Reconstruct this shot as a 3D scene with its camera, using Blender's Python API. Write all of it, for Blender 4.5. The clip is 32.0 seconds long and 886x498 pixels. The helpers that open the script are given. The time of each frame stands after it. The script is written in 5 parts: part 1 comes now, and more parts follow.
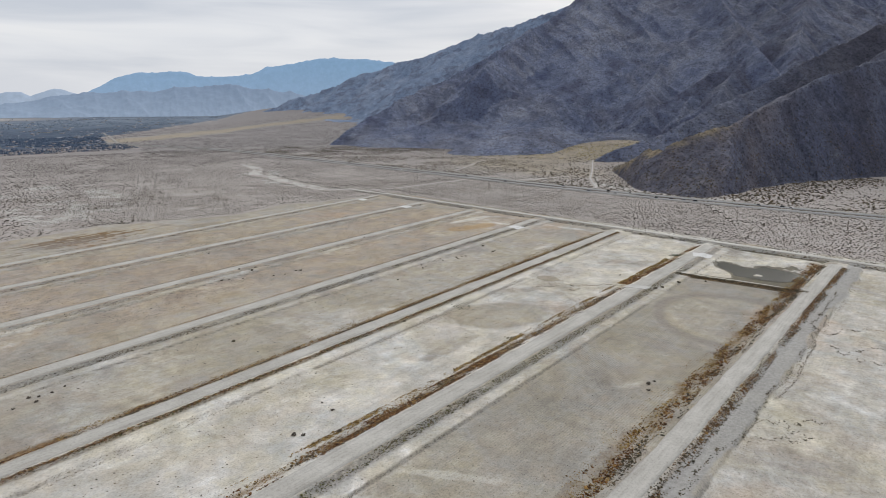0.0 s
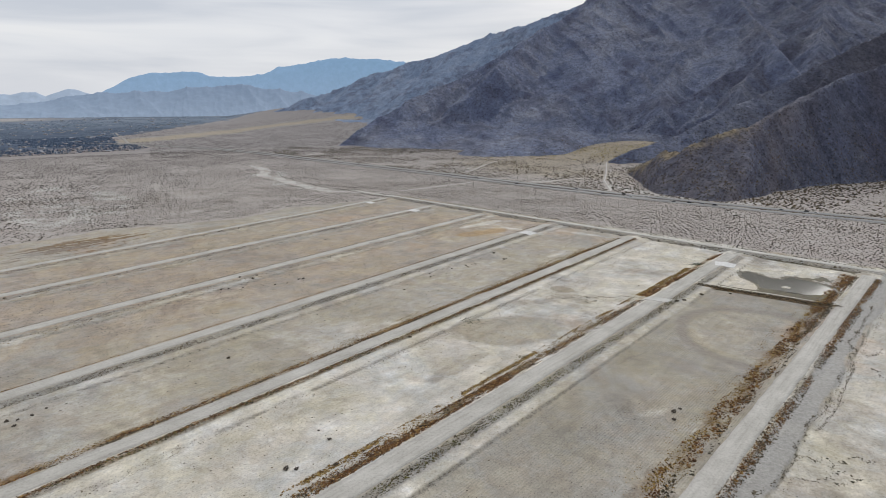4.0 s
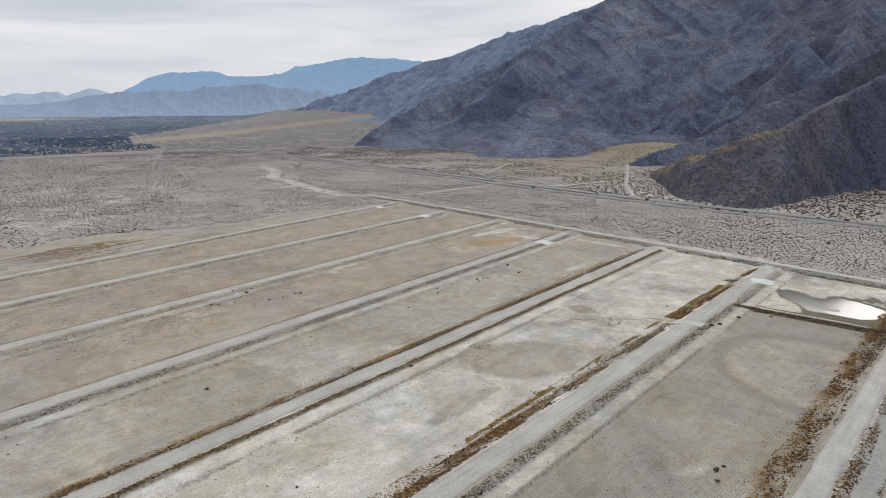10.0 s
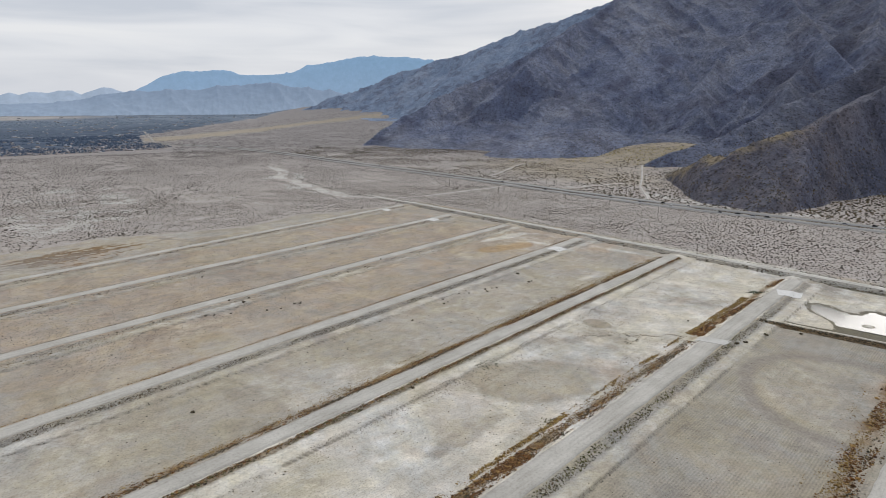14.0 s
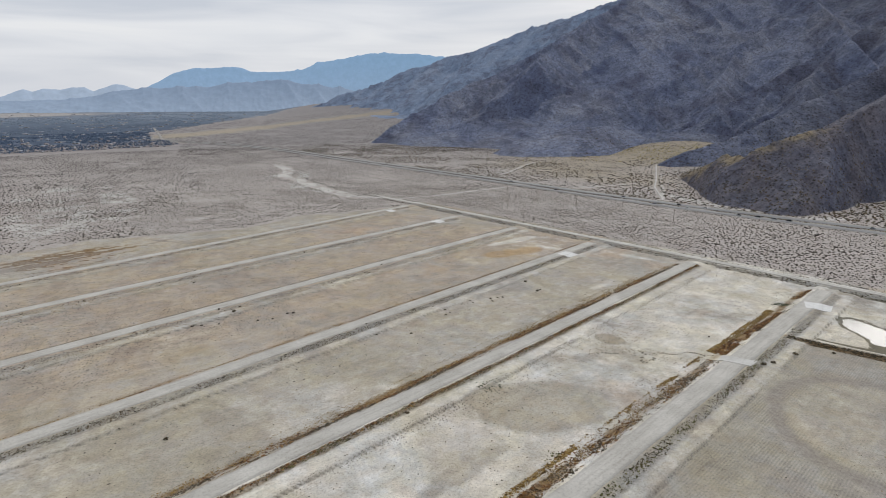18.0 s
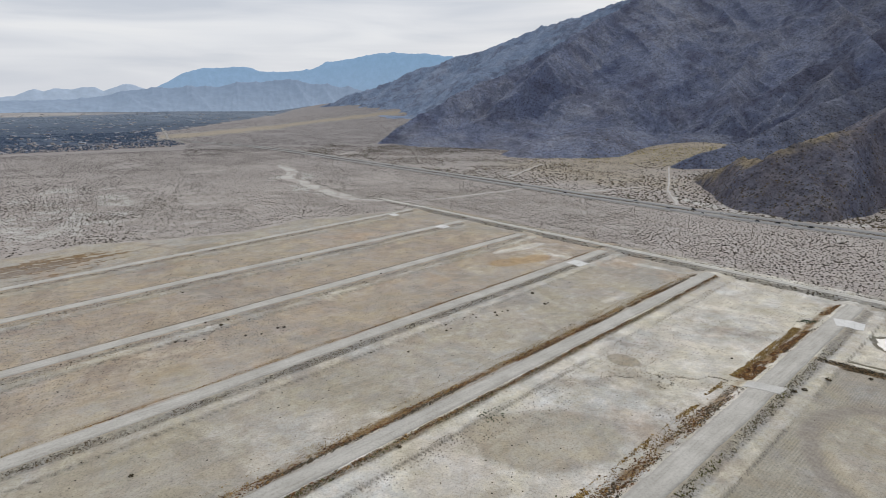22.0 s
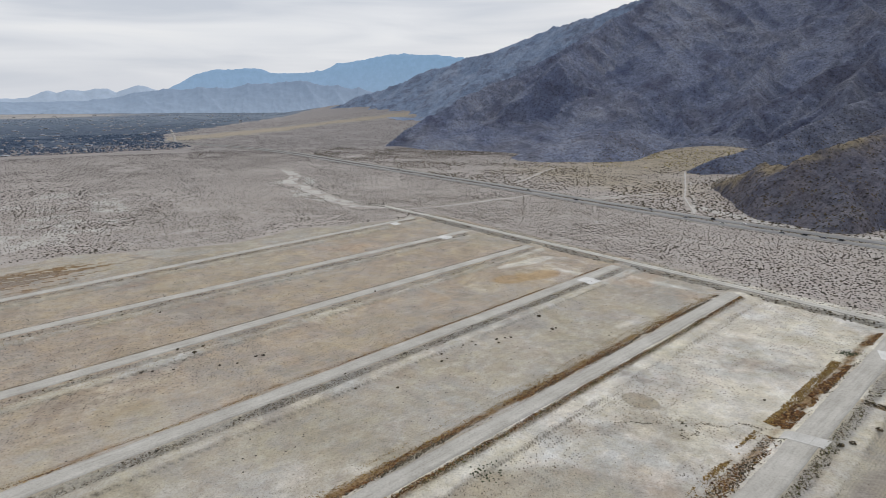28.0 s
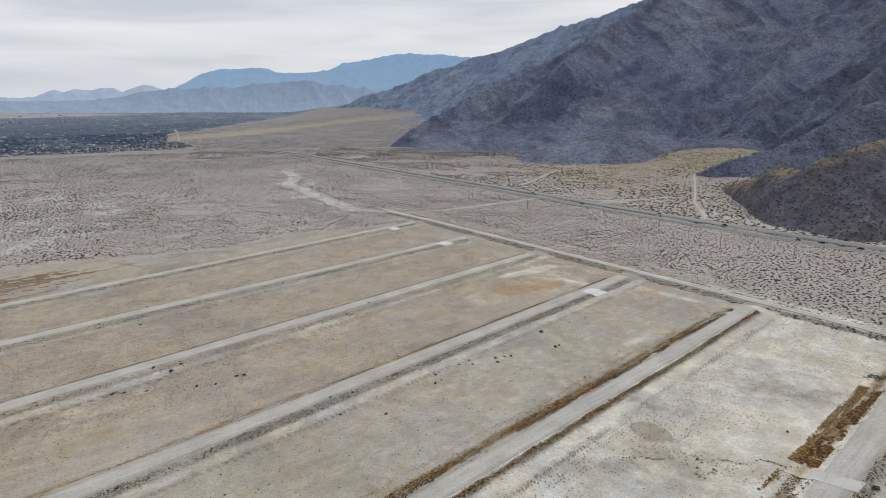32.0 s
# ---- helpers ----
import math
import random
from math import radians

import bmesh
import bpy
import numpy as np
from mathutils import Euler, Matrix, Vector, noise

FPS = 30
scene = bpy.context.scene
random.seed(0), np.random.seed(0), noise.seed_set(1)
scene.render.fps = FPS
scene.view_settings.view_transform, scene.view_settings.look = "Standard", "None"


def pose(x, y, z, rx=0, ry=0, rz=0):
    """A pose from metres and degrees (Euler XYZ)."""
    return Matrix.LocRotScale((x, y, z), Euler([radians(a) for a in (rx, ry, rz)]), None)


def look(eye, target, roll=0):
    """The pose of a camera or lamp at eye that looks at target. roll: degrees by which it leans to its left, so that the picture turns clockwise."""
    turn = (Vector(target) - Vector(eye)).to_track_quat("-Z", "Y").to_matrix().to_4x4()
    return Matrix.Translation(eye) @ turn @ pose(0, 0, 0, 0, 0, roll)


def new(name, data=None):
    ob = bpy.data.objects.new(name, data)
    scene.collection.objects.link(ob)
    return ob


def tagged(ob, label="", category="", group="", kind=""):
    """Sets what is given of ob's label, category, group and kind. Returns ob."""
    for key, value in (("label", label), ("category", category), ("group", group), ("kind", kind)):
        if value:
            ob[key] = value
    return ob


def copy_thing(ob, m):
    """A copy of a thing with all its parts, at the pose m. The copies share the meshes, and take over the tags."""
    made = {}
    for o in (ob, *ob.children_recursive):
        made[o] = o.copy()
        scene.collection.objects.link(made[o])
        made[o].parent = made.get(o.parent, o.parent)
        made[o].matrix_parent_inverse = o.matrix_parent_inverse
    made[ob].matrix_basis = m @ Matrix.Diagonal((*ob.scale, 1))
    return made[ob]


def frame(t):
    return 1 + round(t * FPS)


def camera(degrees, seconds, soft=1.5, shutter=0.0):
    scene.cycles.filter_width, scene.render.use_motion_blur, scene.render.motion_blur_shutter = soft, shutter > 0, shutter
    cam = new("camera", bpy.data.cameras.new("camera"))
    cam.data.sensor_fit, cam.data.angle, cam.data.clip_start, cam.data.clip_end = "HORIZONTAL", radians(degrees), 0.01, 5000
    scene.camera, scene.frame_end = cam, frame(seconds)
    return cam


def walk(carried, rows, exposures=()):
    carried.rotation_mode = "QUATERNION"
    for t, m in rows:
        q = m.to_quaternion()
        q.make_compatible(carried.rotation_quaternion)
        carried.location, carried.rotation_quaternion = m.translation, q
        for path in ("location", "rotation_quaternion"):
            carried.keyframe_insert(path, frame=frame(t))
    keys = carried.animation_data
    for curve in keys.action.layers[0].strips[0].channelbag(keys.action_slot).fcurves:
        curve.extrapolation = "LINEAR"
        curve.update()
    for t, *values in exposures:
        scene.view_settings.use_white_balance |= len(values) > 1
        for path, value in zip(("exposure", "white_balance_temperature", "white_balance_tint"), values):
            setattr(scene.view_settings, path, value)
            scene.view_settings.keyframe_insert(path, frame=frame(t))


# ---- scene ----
cam = camera(77.66, 32.0, soft=0.75)
# Drone path: seconds, x, y, z, heading (degrees to the east of north), tilt below level, lean.
PATH = [
    (0.0, 0.0, 0.0, 108.0, 0.0, 14.77, -0.1), (6.0, 2.23, 27.38, 109.4, -1.73, 14.81, -0.14),
    (11.0, 5.56, 52.99, 109.9, -3.19, 14.85, -0.08), (14.0, 6.64, 66.38, 110.9, -4.06, 14.97, -0.08),
    (17.0, 8.93, 81.95, 111.0, -4.92, 15.2, -0.06), (20.0, 10.46, 97.6, 111.2, -5.64, 15.29, 0.04),
    (23.0, 12.1, 113.0, 111.5, -6.3, 15.23, 0.02), (25.5, 13.64, 124.9, 112.3, -6.76, 15.18, 0.06),
    (28.0, 15.35, 137.8, 113.0, -7.27, 15.14, 0.03), (32.0, 17.73, 157.2, 113.7, -7.9, 15.16, 0.13),
]


def aim(x, y, z, heading, tilt, lean):
    h, p = radians(heading), radians(tilt)
    ahead = Vector((math.sin(h) * math.cos(p), math.cos(h) * math.cos(p), -math.sin(p)))
    return look((x, y, z), Vector((x, y, z)) + 100 * ahead, lean)


walk(cam, [(row[0], aim(*row[1:])) for row in PATH])

# ---- world and sun: bright high overcast ----
SUN_UP, SUN_TURN = radians(25), radians(33)
world = bpy.data.worlds.new("sky")
scene.world = world
world.use_nodes = True
wt = world.node_tree
wt.nodes.clear()


def node(tree, kind, inputs=(), **settings):
    n = tree.nodes.new(kind)
    for key, value in settings.items():
        setattr(n, key, value)
    for key, value in dict(inputs).items():
        if isinstance(value, bpy.types.NodeSocket):
            tree.links.new(value, n.inputs[key])
        else:
            n.inputs[key].default_value = value
    return n


def ramp(tree, fac, stops, ease="LINEAR"):
    n = tree.nodes.new("ShaderNodeValToRGB")
    n.color_ramp.interpolation = ease
    while len(n.color_ramp.elements) < len(stops):
        n.color_ramp.elements.new(0.5)
    for e, (at, c) in zip(n.color_ramp.elements, stops):
        e.position, e.color = at, (*c, 1) if len(c) == 3 else c
    tree.links.new(fac, n.inputs[0])
    return n.outputs[0]


def grey(v):
    return (v, v, v)


def blend(tree, fac, a, b, how="MIX"):
    n = tree.nodes.new("ShaderNodeMix")
    n.data_type, n.blend_type = "RGBA", how
    for slot, value in ((0, fac), (6, a), (7, b)):
        if isinstance(value, bpy.types.NodeSocket):
            tree.links.new(value, n.inputs[slot])
        else:
            n.inputs[slot].default_value = value if slot == 0 else (*value, 1)
    return n.outputs[2]


def math_node(tree, how, a, b=0.0, clamp=False):
    n = tree.nodes.new("ShaderNodeMath")
    n.operation, n.use_clamp = how, clamp
    for slot, value in ((0, a), (1, b)):
        if isinstance(value, bpy.types.NodeSocket):
            tree.links.new(value, n.inputs[slot])
        else:
            n.inputs[slot].default_value = value
    return n.outputs[0]


sky = node(wt, "ShaderNodeTexSky", sky_type="NISHITA", sun_disc=False, sun_elevation=SUN_UP, sun_rotation=SUN_TURN, dust_density=3.0)
coords = node(wt, "ShaderNodeTexCoord")
streaks = node(wt, "ShaderNodeMapping", {"Vector": coords.outputs["Generated"], "Scale": (1.3, 1.3, 12.0)})
cloud = node(wt, "ShaderNodeTexNoise", {"Vector": streaks.outputs[0], "Scale": 2.0, "Detail": 5.0, "Roughness": 0.46, "Distortion": 0.5})
veil = ramp(wt, cloud.outputs["Fac"], [(0.30, (0.62, 0.66, 0.735)), (0.44, (0.735, 0.76, 0.815)), (0.54, (0.80, 0.82, 0.865)), (0.68, (0.87, 0.88, 0.905))])
sky_dim = blend(wt, 1.0, sky.outputs[0], (0.07, 0.07, 0.07), "MULTIPLY")
overcast = blend(wt, 0.88, sky_dim, veil)
back = node(wt, "ShaderNodeBackground", {"Color": overcast, "Strength": 1.0})
wt.links.new(back.outputs[0], node(wt, "ShaderNodeOutputWorld").inputs[0])

sun = new("sun", bpy.data.lights.new("sun", "SUN"))
sun.data.energy, sun.data.angle, sun.data.color = 2.05, radians(38), (1.0, 0.98, 0.962)
sun_way = Vector((math.sin(SUN_TURN) * math.cos(SUN_UP), math.cos(SUN_TURN) * math.cos(SUN_UP), math.sin(SUN_UP)))
sun.matrix_world = look(400 * sun_way, (0, 0, 0))

# ---- materials ----


def material(name, rough=0.9):
    m = bpy.data.materials.new(name)
    m.use_nodes = True
    t = m.node_tree
    b = t.nodes["Principled BSDF"]
    b.inputs["Roughness"].default_value = rough
    b.inputs["Specular IOR Level"].default_value = 0.2
    return m, t, b


def noise_at(t, scale, detail=5.0, rough=0.6, stretch=None, turn=0.0):
    g = node(t, "ShaderNodeNewGeometry").outputs["Position"]
    if stretch:
        g = node(t, "ShaderNodeMapping", {"Vector": g, "Scale": stretch, "Rotation": (0, 0, turn)}, vector_type="POINT").outputs[0]
    return node(t, "ShaderNodeTexNoise", {"Vector": g, "Scale": scale, "Detail": detail, "Roughness": rough}).outputs["Fac"]


def drawn_noise(t, scale, detail=5.0, rough=0.65, long=14.0):
    """Noise drawn out along the basins."""
    g = node(t, "ShaderNodeNewGeometry").outputs["Position"]
    g = node(t, "ShaderNodeMapping", {"Vector": g, "Scale": (1.0, long, 1.0), "Rotation": (0, 0, radians(-42.5))}, vector_type="TEXTURE").outputs[0]
    return node(t, "ShaderNodeTexNoise", {"Vector": g, "Scale": scale, "Detail": detail, "Roughness": rough}).outputs["Fac"]


def bump(t, b, height, strength, distance):
    n = node(t, "ShaderNodeBump", {"Height": height, "Strength": strength, "Distance": distance})
    t.links.new(n.outputs[0], b.inputs["Normal"])


def ground_material():
    m, t, b = material("desert_ground", 0.95)
    one = node(t, "ShaderNodeAttribute", attribute_name="cover_a")
    two = node(t, "ShaderNodeAttribute", attribute_name="cover_b")
    three = node(t, "ShaderNodeAttribute", attribute_name="cover_c")
    four = node(t, "ShaderNodeAttribute", attribute_name="cover_d")
    furrow, olive, stubble = node(t, "ShaderNodeSeparateColor", {"Color": four.outputs["Color"]}).outputs
    crust, tan, desert = node(t, "ShaderNodeSeparateColor", {"Color": one.outputs["Color"]}).outputs
    town, yellow, wet = node(t, "ShaderNodeSeparateColor", {"Color": two.outputs["Color"]}).outputs
    bank, rust, wash = node(t, "ShaderNodeSeparateColor", {"Color": three.outputs["Color"]}).outputs
    broad, mid, fine = noise_at(t, 0.02, 6, 0.68), noise_at(t, 0.06, 7, 0.68), noise_at(t, 0.9, 4, 0.65)
    silt = ramp(t, broad, [(0.3, (0.293, 0.275, 0.241)), (0.5, (0.360, 0.338, 0.298)), (0.7, (0.406, 0.384, 0.344))])
    tans = ramp(t, mid, [(0.3, (0.30, 0.262, 0.225)), (0.5, (0.372, 0.324, 0.275)), (0.58, (0.405, 0.345, 0.272)), (0.66, (0.375, 0.335, 0.292)), (0.8, (0.43, 0.395, 0.35))])
    white = ramp(t, mid, [(0.28, (0.42, 0.402, 0.358)), (0.5, (0.535, 0.517, 0.475)), (0.64, (0.64, 0.628, 0.595)), (0.74, (0.74, 0.73, 0.705))])
    sand = ramp(t, mid, [(0.3, (0.310, 0.281, 0.258)), (0.5, (0.372, 0.339, 0.314)), (0.62, (0.402, 0.372, 0.346)), (0.8, (0.485, 0.46, 0.44))])

    def edge(mask, lo=0.35, hi=0.65, scale=0.12):
        jitter = math_node(t, "MULTIPLY", math_node(t, "SUBTRACT", noise_at(t, scale, 6, 0.7), 0.5), 0.9)
        return ramp(t, math_node(t, "ADD", mask, jitter), [(lo, grey(0)), (hi, grey(1))])

    c = blend(t, edge(tan, 0.2, 0.8), silt, tans)
    c = blend(t, edge(crust, 0.2, 0.8), c, white)
    c = blend(t, edge(desert, 0.3, 0.7, 0.05), c, sand)
    c = blend(t, edge(wash, 0.3, 0.7), c, (0.485, 0.468, 0.44))
    six = node(t, "ShaderNodeAttribute", attribute_name="cover_f")
    c = blend(t, math_node(t, "MULTIPLY", edge(node(t, "ShaderNodeSeparateColor", {"Color": six.outputs["Color"]}).outputs[0], 0.2, 0.9, 0.1), 0.85), c, ramp(t, mid, [(0.35, (0.33, 0.235, 0.135)), (0.65, (0.42, 0.315, 0.20))]))
    c = blend(t, edge(rust), c, ramp(t, fine, [(0.35, (0.115, 0.07, 0.034)), (0.65, (0.29, 0.205, 0.12))]))
    c = blend(t, edge(bank, 0.3, 0.75, 0.5), c, ramp(t, fine, [(0.3, (0.14, 0.13, 0.115)), (0.46, (0.265, 0.252, 0.228)), (0.7, (0.37, 0.355, 0.325))]))
    c = blend(t, edge(yellow, 0.25, 0.75, 0.03), c, ramp(t, mid, [(0.35, (0.29, 0.25, 0.19)), (0.65, (0.39, 0.34, 0.265))]))
    c = blend(t, edge(olive, 0.35, 0.65, 0.06), c, ramp(t, mid, [(0.3, (0.345, 0.316, 0.262)), (0.7, (0.405, 0.378, 0.32))]))
    rows_of = node(t, "ShaderNodeMapping", {"Vector": node(t, "ShaderNodeNewGeometry").outputs["Position"], "Rotation": (0, 0, radians(52)), "Scale": (0.92, 0.58, 0.0)})
    dots = node(t, "ShaderNodeTexVoronoi", {"Vector": rows_of.outputs[0], "Scale": 1.0, "Randomness": 0.62})
    stalk = ramp(t, dots.outputs["Distance"], [(0.20, grey(1)), (0.34, grey(0))])
    c = blend(t, math_node(t, "MULTIPLY", math_node(t, "MULTIPLY", stalk, edge(stubble, 0.35, 0.75, 0.15)), 0.8), c, (0.125, 0.108, 0.092))
    lines = node(t, "ShaderNodeMapping", {"Vector": node(t, "ShaderNodeNewGeometry").outputs["Position"], "Rotation": (0, 0, radians(43))})
    plough = node(t, "ShaderNodeTexWave", {"Vector": lines.outputs[0], "Scale": 0.34, "Distortion": 2.4, "Detail": 3.0, "Detail Scale": 0.4})
    c = blend(t, math_node(t, "MULTIPLY", furrow, math_node(t, "MULTIPLY", math_node(t, "MULTIPLY", plough.outputs["Fac"], ramp(t, noise_at(t, 0.05, 4), [(0.36, grey(0.2)), (0.62, grey(1))])), 0.44)), c, (0.205, 0.19, 0.165))
    c = blend(t, math_node(t, "MULTIPLY", furrow, 0.34), c, blend(t, 1.0, c, (0.74, 0.74, 0.73), "MULTIPLY"))
    c = blend(t, edge(wet, 0.3, 0.6, 0.08), c, (0.155, 0.145, 0.115))
    # ground between the town's trees, painted blue as if seen through haze
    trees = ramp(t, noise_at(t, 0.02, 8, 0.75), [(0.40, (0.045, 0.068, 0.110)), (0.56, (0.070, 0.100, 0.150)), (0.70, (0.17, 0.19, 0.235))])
    _, suburb, town_haze = node(t, "ShaderNodeSeparateColor", {"Color": six.outputs["Color"]}).outputs
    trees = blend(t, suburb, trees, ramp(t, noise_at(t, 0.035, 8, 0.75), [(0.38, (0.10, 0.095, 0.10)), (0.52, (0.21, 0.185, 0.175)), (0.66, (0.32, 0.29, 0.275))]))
    # far part paler and bluer: more haze in the ground colour
    trees = blend(t, town_haze, trees, ramp(t, noise_at(t, 0.012, 8, 0.75), [(0.40, (0.125, 0.165, 0.220)), (0.60, (0.175, 0.215, 0.27)), (0.72, (0.30, 0.33, 0.37))]))
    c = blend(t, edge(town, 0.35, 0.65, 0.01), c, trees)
    c = blend(t, 1.0, c, ramp(t, noise_at(t, 1.3, 4, 0.8), [(0.34, grey(0.62)), (0.46, grey(0.98)), (0.7, grey(1.14))]), "MULTIPLY")
    c = blend(t, 1.0, c, ramp(t, noise_at(t, 0.35, 4, 0.7), [(0.3, grey(0.88)), (0.5, grey(1.0)), (0.72, grey(1.07))]), "MULTIPLY")
    # faint drifts and stains on the basin floors
    tint = ramp(t, noise_at(t, 0.035, 8, 0.72), [(0.32, (0.86, 0.83, 0.80)), (0.42, (1.02, 0.99, 0.91)), (0.49, (1.0, 1.0, 1.0)), (0.56, (0.96, 0.92, 0.87)), (0.62, (1.03, 1.0, 0.93)), (0.70, (1.08, 1.08, 1.08))])
    c = blend(t, math_node(t, "SUBTRACT", 1.0, math_node(t, "MULTIPLY", desert, 0.6)), c, blend(t, 1.0, c, tint, "MULTIPLY"))
    drift = ramp(t, noise_at(t, 0.013, 5, 0.6), [(0.34, (1.05, 0.98, 0.945)), (0.42, (0.94, 0.97, 1.015)), (0.49, (1.01, 1.0, 1.0)), (0.56, (1.02, 1.01, 0.955)), (0.63, (0.97, 0.985, 1.03)), (0.74, (1.05, 0.99, 0.965))])
    c = blend(t, math_node(t, "SUBTRACT", 1.0, desert), c, blend(t, 1.0, c, drift, "MULTIPLY"))
    g = node(t, "ShaderNodeNewGeometry").outputs["Position"]
    puddles = node(t, "ShaderNodeTexNoise", {"Vector": g, "Scale": 0.022, "Detail": 5.0, "Roughness": 0.5, "Distortion": 0.9}).outputs["Fac"]
    dried = ramp(t, puddles, [(0.38, (0.90, 0.885, 0.87)), (0.395, (1.0, 0.99, 0.965)), (0.47, (1.03, 1.025, 1.0)), (0.48, (0.95, 0.94, 0.92)), (0.55, (1.0, 1.0, 0.99)), (0.562, (1.075, 1.07, 1.06)), (0.63, (1.05, 1.045, 1.03)), (0.645, (0.97, 0.955, 0.94))])
    c = blend(t, math_node(t, "SUBTRACT", 1.0, desert), c, blend(t, 1.0, c, dried, "MULTIPLY"))
    drag = ramp(t, drawn_noise(t, 0.45, 5, 0.7), [(0.34, grey(0.92)), (0.5, grey(1.0)), (0.68, grey(1.06))])
    c = blend(t, 1.0, c, drag, "MULTIPLY")
    five = node(t, "ShaderNodeAttribute", attribute_name="cover_e")
    thicket, gravel, stain = node(t, "ShaderNodeSeparateColor", {"Color": five.outputs["Color"]}).outputs
    # scrub cover of the far plain, its colour blued for distant air
    c = blend(t, math_node(t, "MULTIPLY", thicket, ramp(t, noise_at(t, 0.11, 6, 0.8), [(0.40, grey(0.30)), (0.54, grey(1.0))])), c, (0.135, 0.130, 0.142))
    c = blend(t, math_node(t, "MULTIPLY", edge(stain, 0.35, 0.75, 0.25), 0.7), c, ramp(t, fine, [(0.35, (0.19, 0.168, 0.145)), (0.65, (0.30, 0.272, 0.24))]))
    c = blend(t, math_node(t, "MULTIPLY", edge(gravel, 0.3, 0.7, 0.3), 0.8), c, ramp(t, fine, [(0.3, (0.25, 0.245, 0.232)), (0.7, (0.395, 0.388, 0.37))]))
    # scattered dry tufts on the open ground
    cells = node(t, "ShaderNodeTexVoronoi", {"Vector": node(t, "ShaderNodeNewGeometry").outputs["Position"], "Scale": 0.36, "Randomness": 1.0})
    tuft = ramp(t, cells.outputs["Distance"], [(0.16, grey(1)), (0.30, grey(0))])
    c = blend(t, math_node(t, "MULTIPLY", tuft, math_node(t, "MULTIPLY", desert, 0.16)), c, (0.15, 0.13, 0.108))
    t.links.new(c, b.inputs["Base Color"])
    bump(t, b, math_node(t, "ADD", fine, math_node(t, "MULTIPLY", mid, 3.0)), 0.5, 0.25)
    return m


def mottled(name, stops, scale, rough=0.9, depth=0.05, fine_scale=None):
    m, t, b = material(name, rough)
    a = noise_at(t, scale, 6, 0.65)
    c = ramp(t, a, stops)
    f = noise_at(t, fine_scale or scale * 14, 4)
    c = blend(t, 1.0, c, ramp(t, f, [(0.3, grey(0.86)), (0.7, grey(1.08))]), "MULTIPLY")
    t.links.new(c, b.inputs["Base Color"])
    bump(t, b, math_node(t, "ADD", a, f), 0.4, depth)
    return m


def gravel_road_material(name, stops):
    m, t, b = material(name, 0.9)
    a = noise_at(t, 0.06, 6, 0.65)
    c = blend(t, 1.0, ramp(t, a, stops), ramp(t, noise_at(t, 1.1, 5, 0.75), [(0.32, grey(0.76)), (0.48, grey(0.99)), (0.7, grey(1.1))]), "MULTIPLY")
    tracks = drawn_noise(t, 0.8, 4, 0.7, 22.0)
    c = blend(t, 1.0, c, ramp(t, tracks, [(0.36, (0.87, 0.865, 0.855)), (0.5, grey(1.0)), (0.64, grey(1.05))]), "MULTIPLY")
    t.links.new(c, b.inputs["Base Color"])
    bump(t, b, math_node(t, "ADD", a, tracks), 0.4, 0.08)
    return m


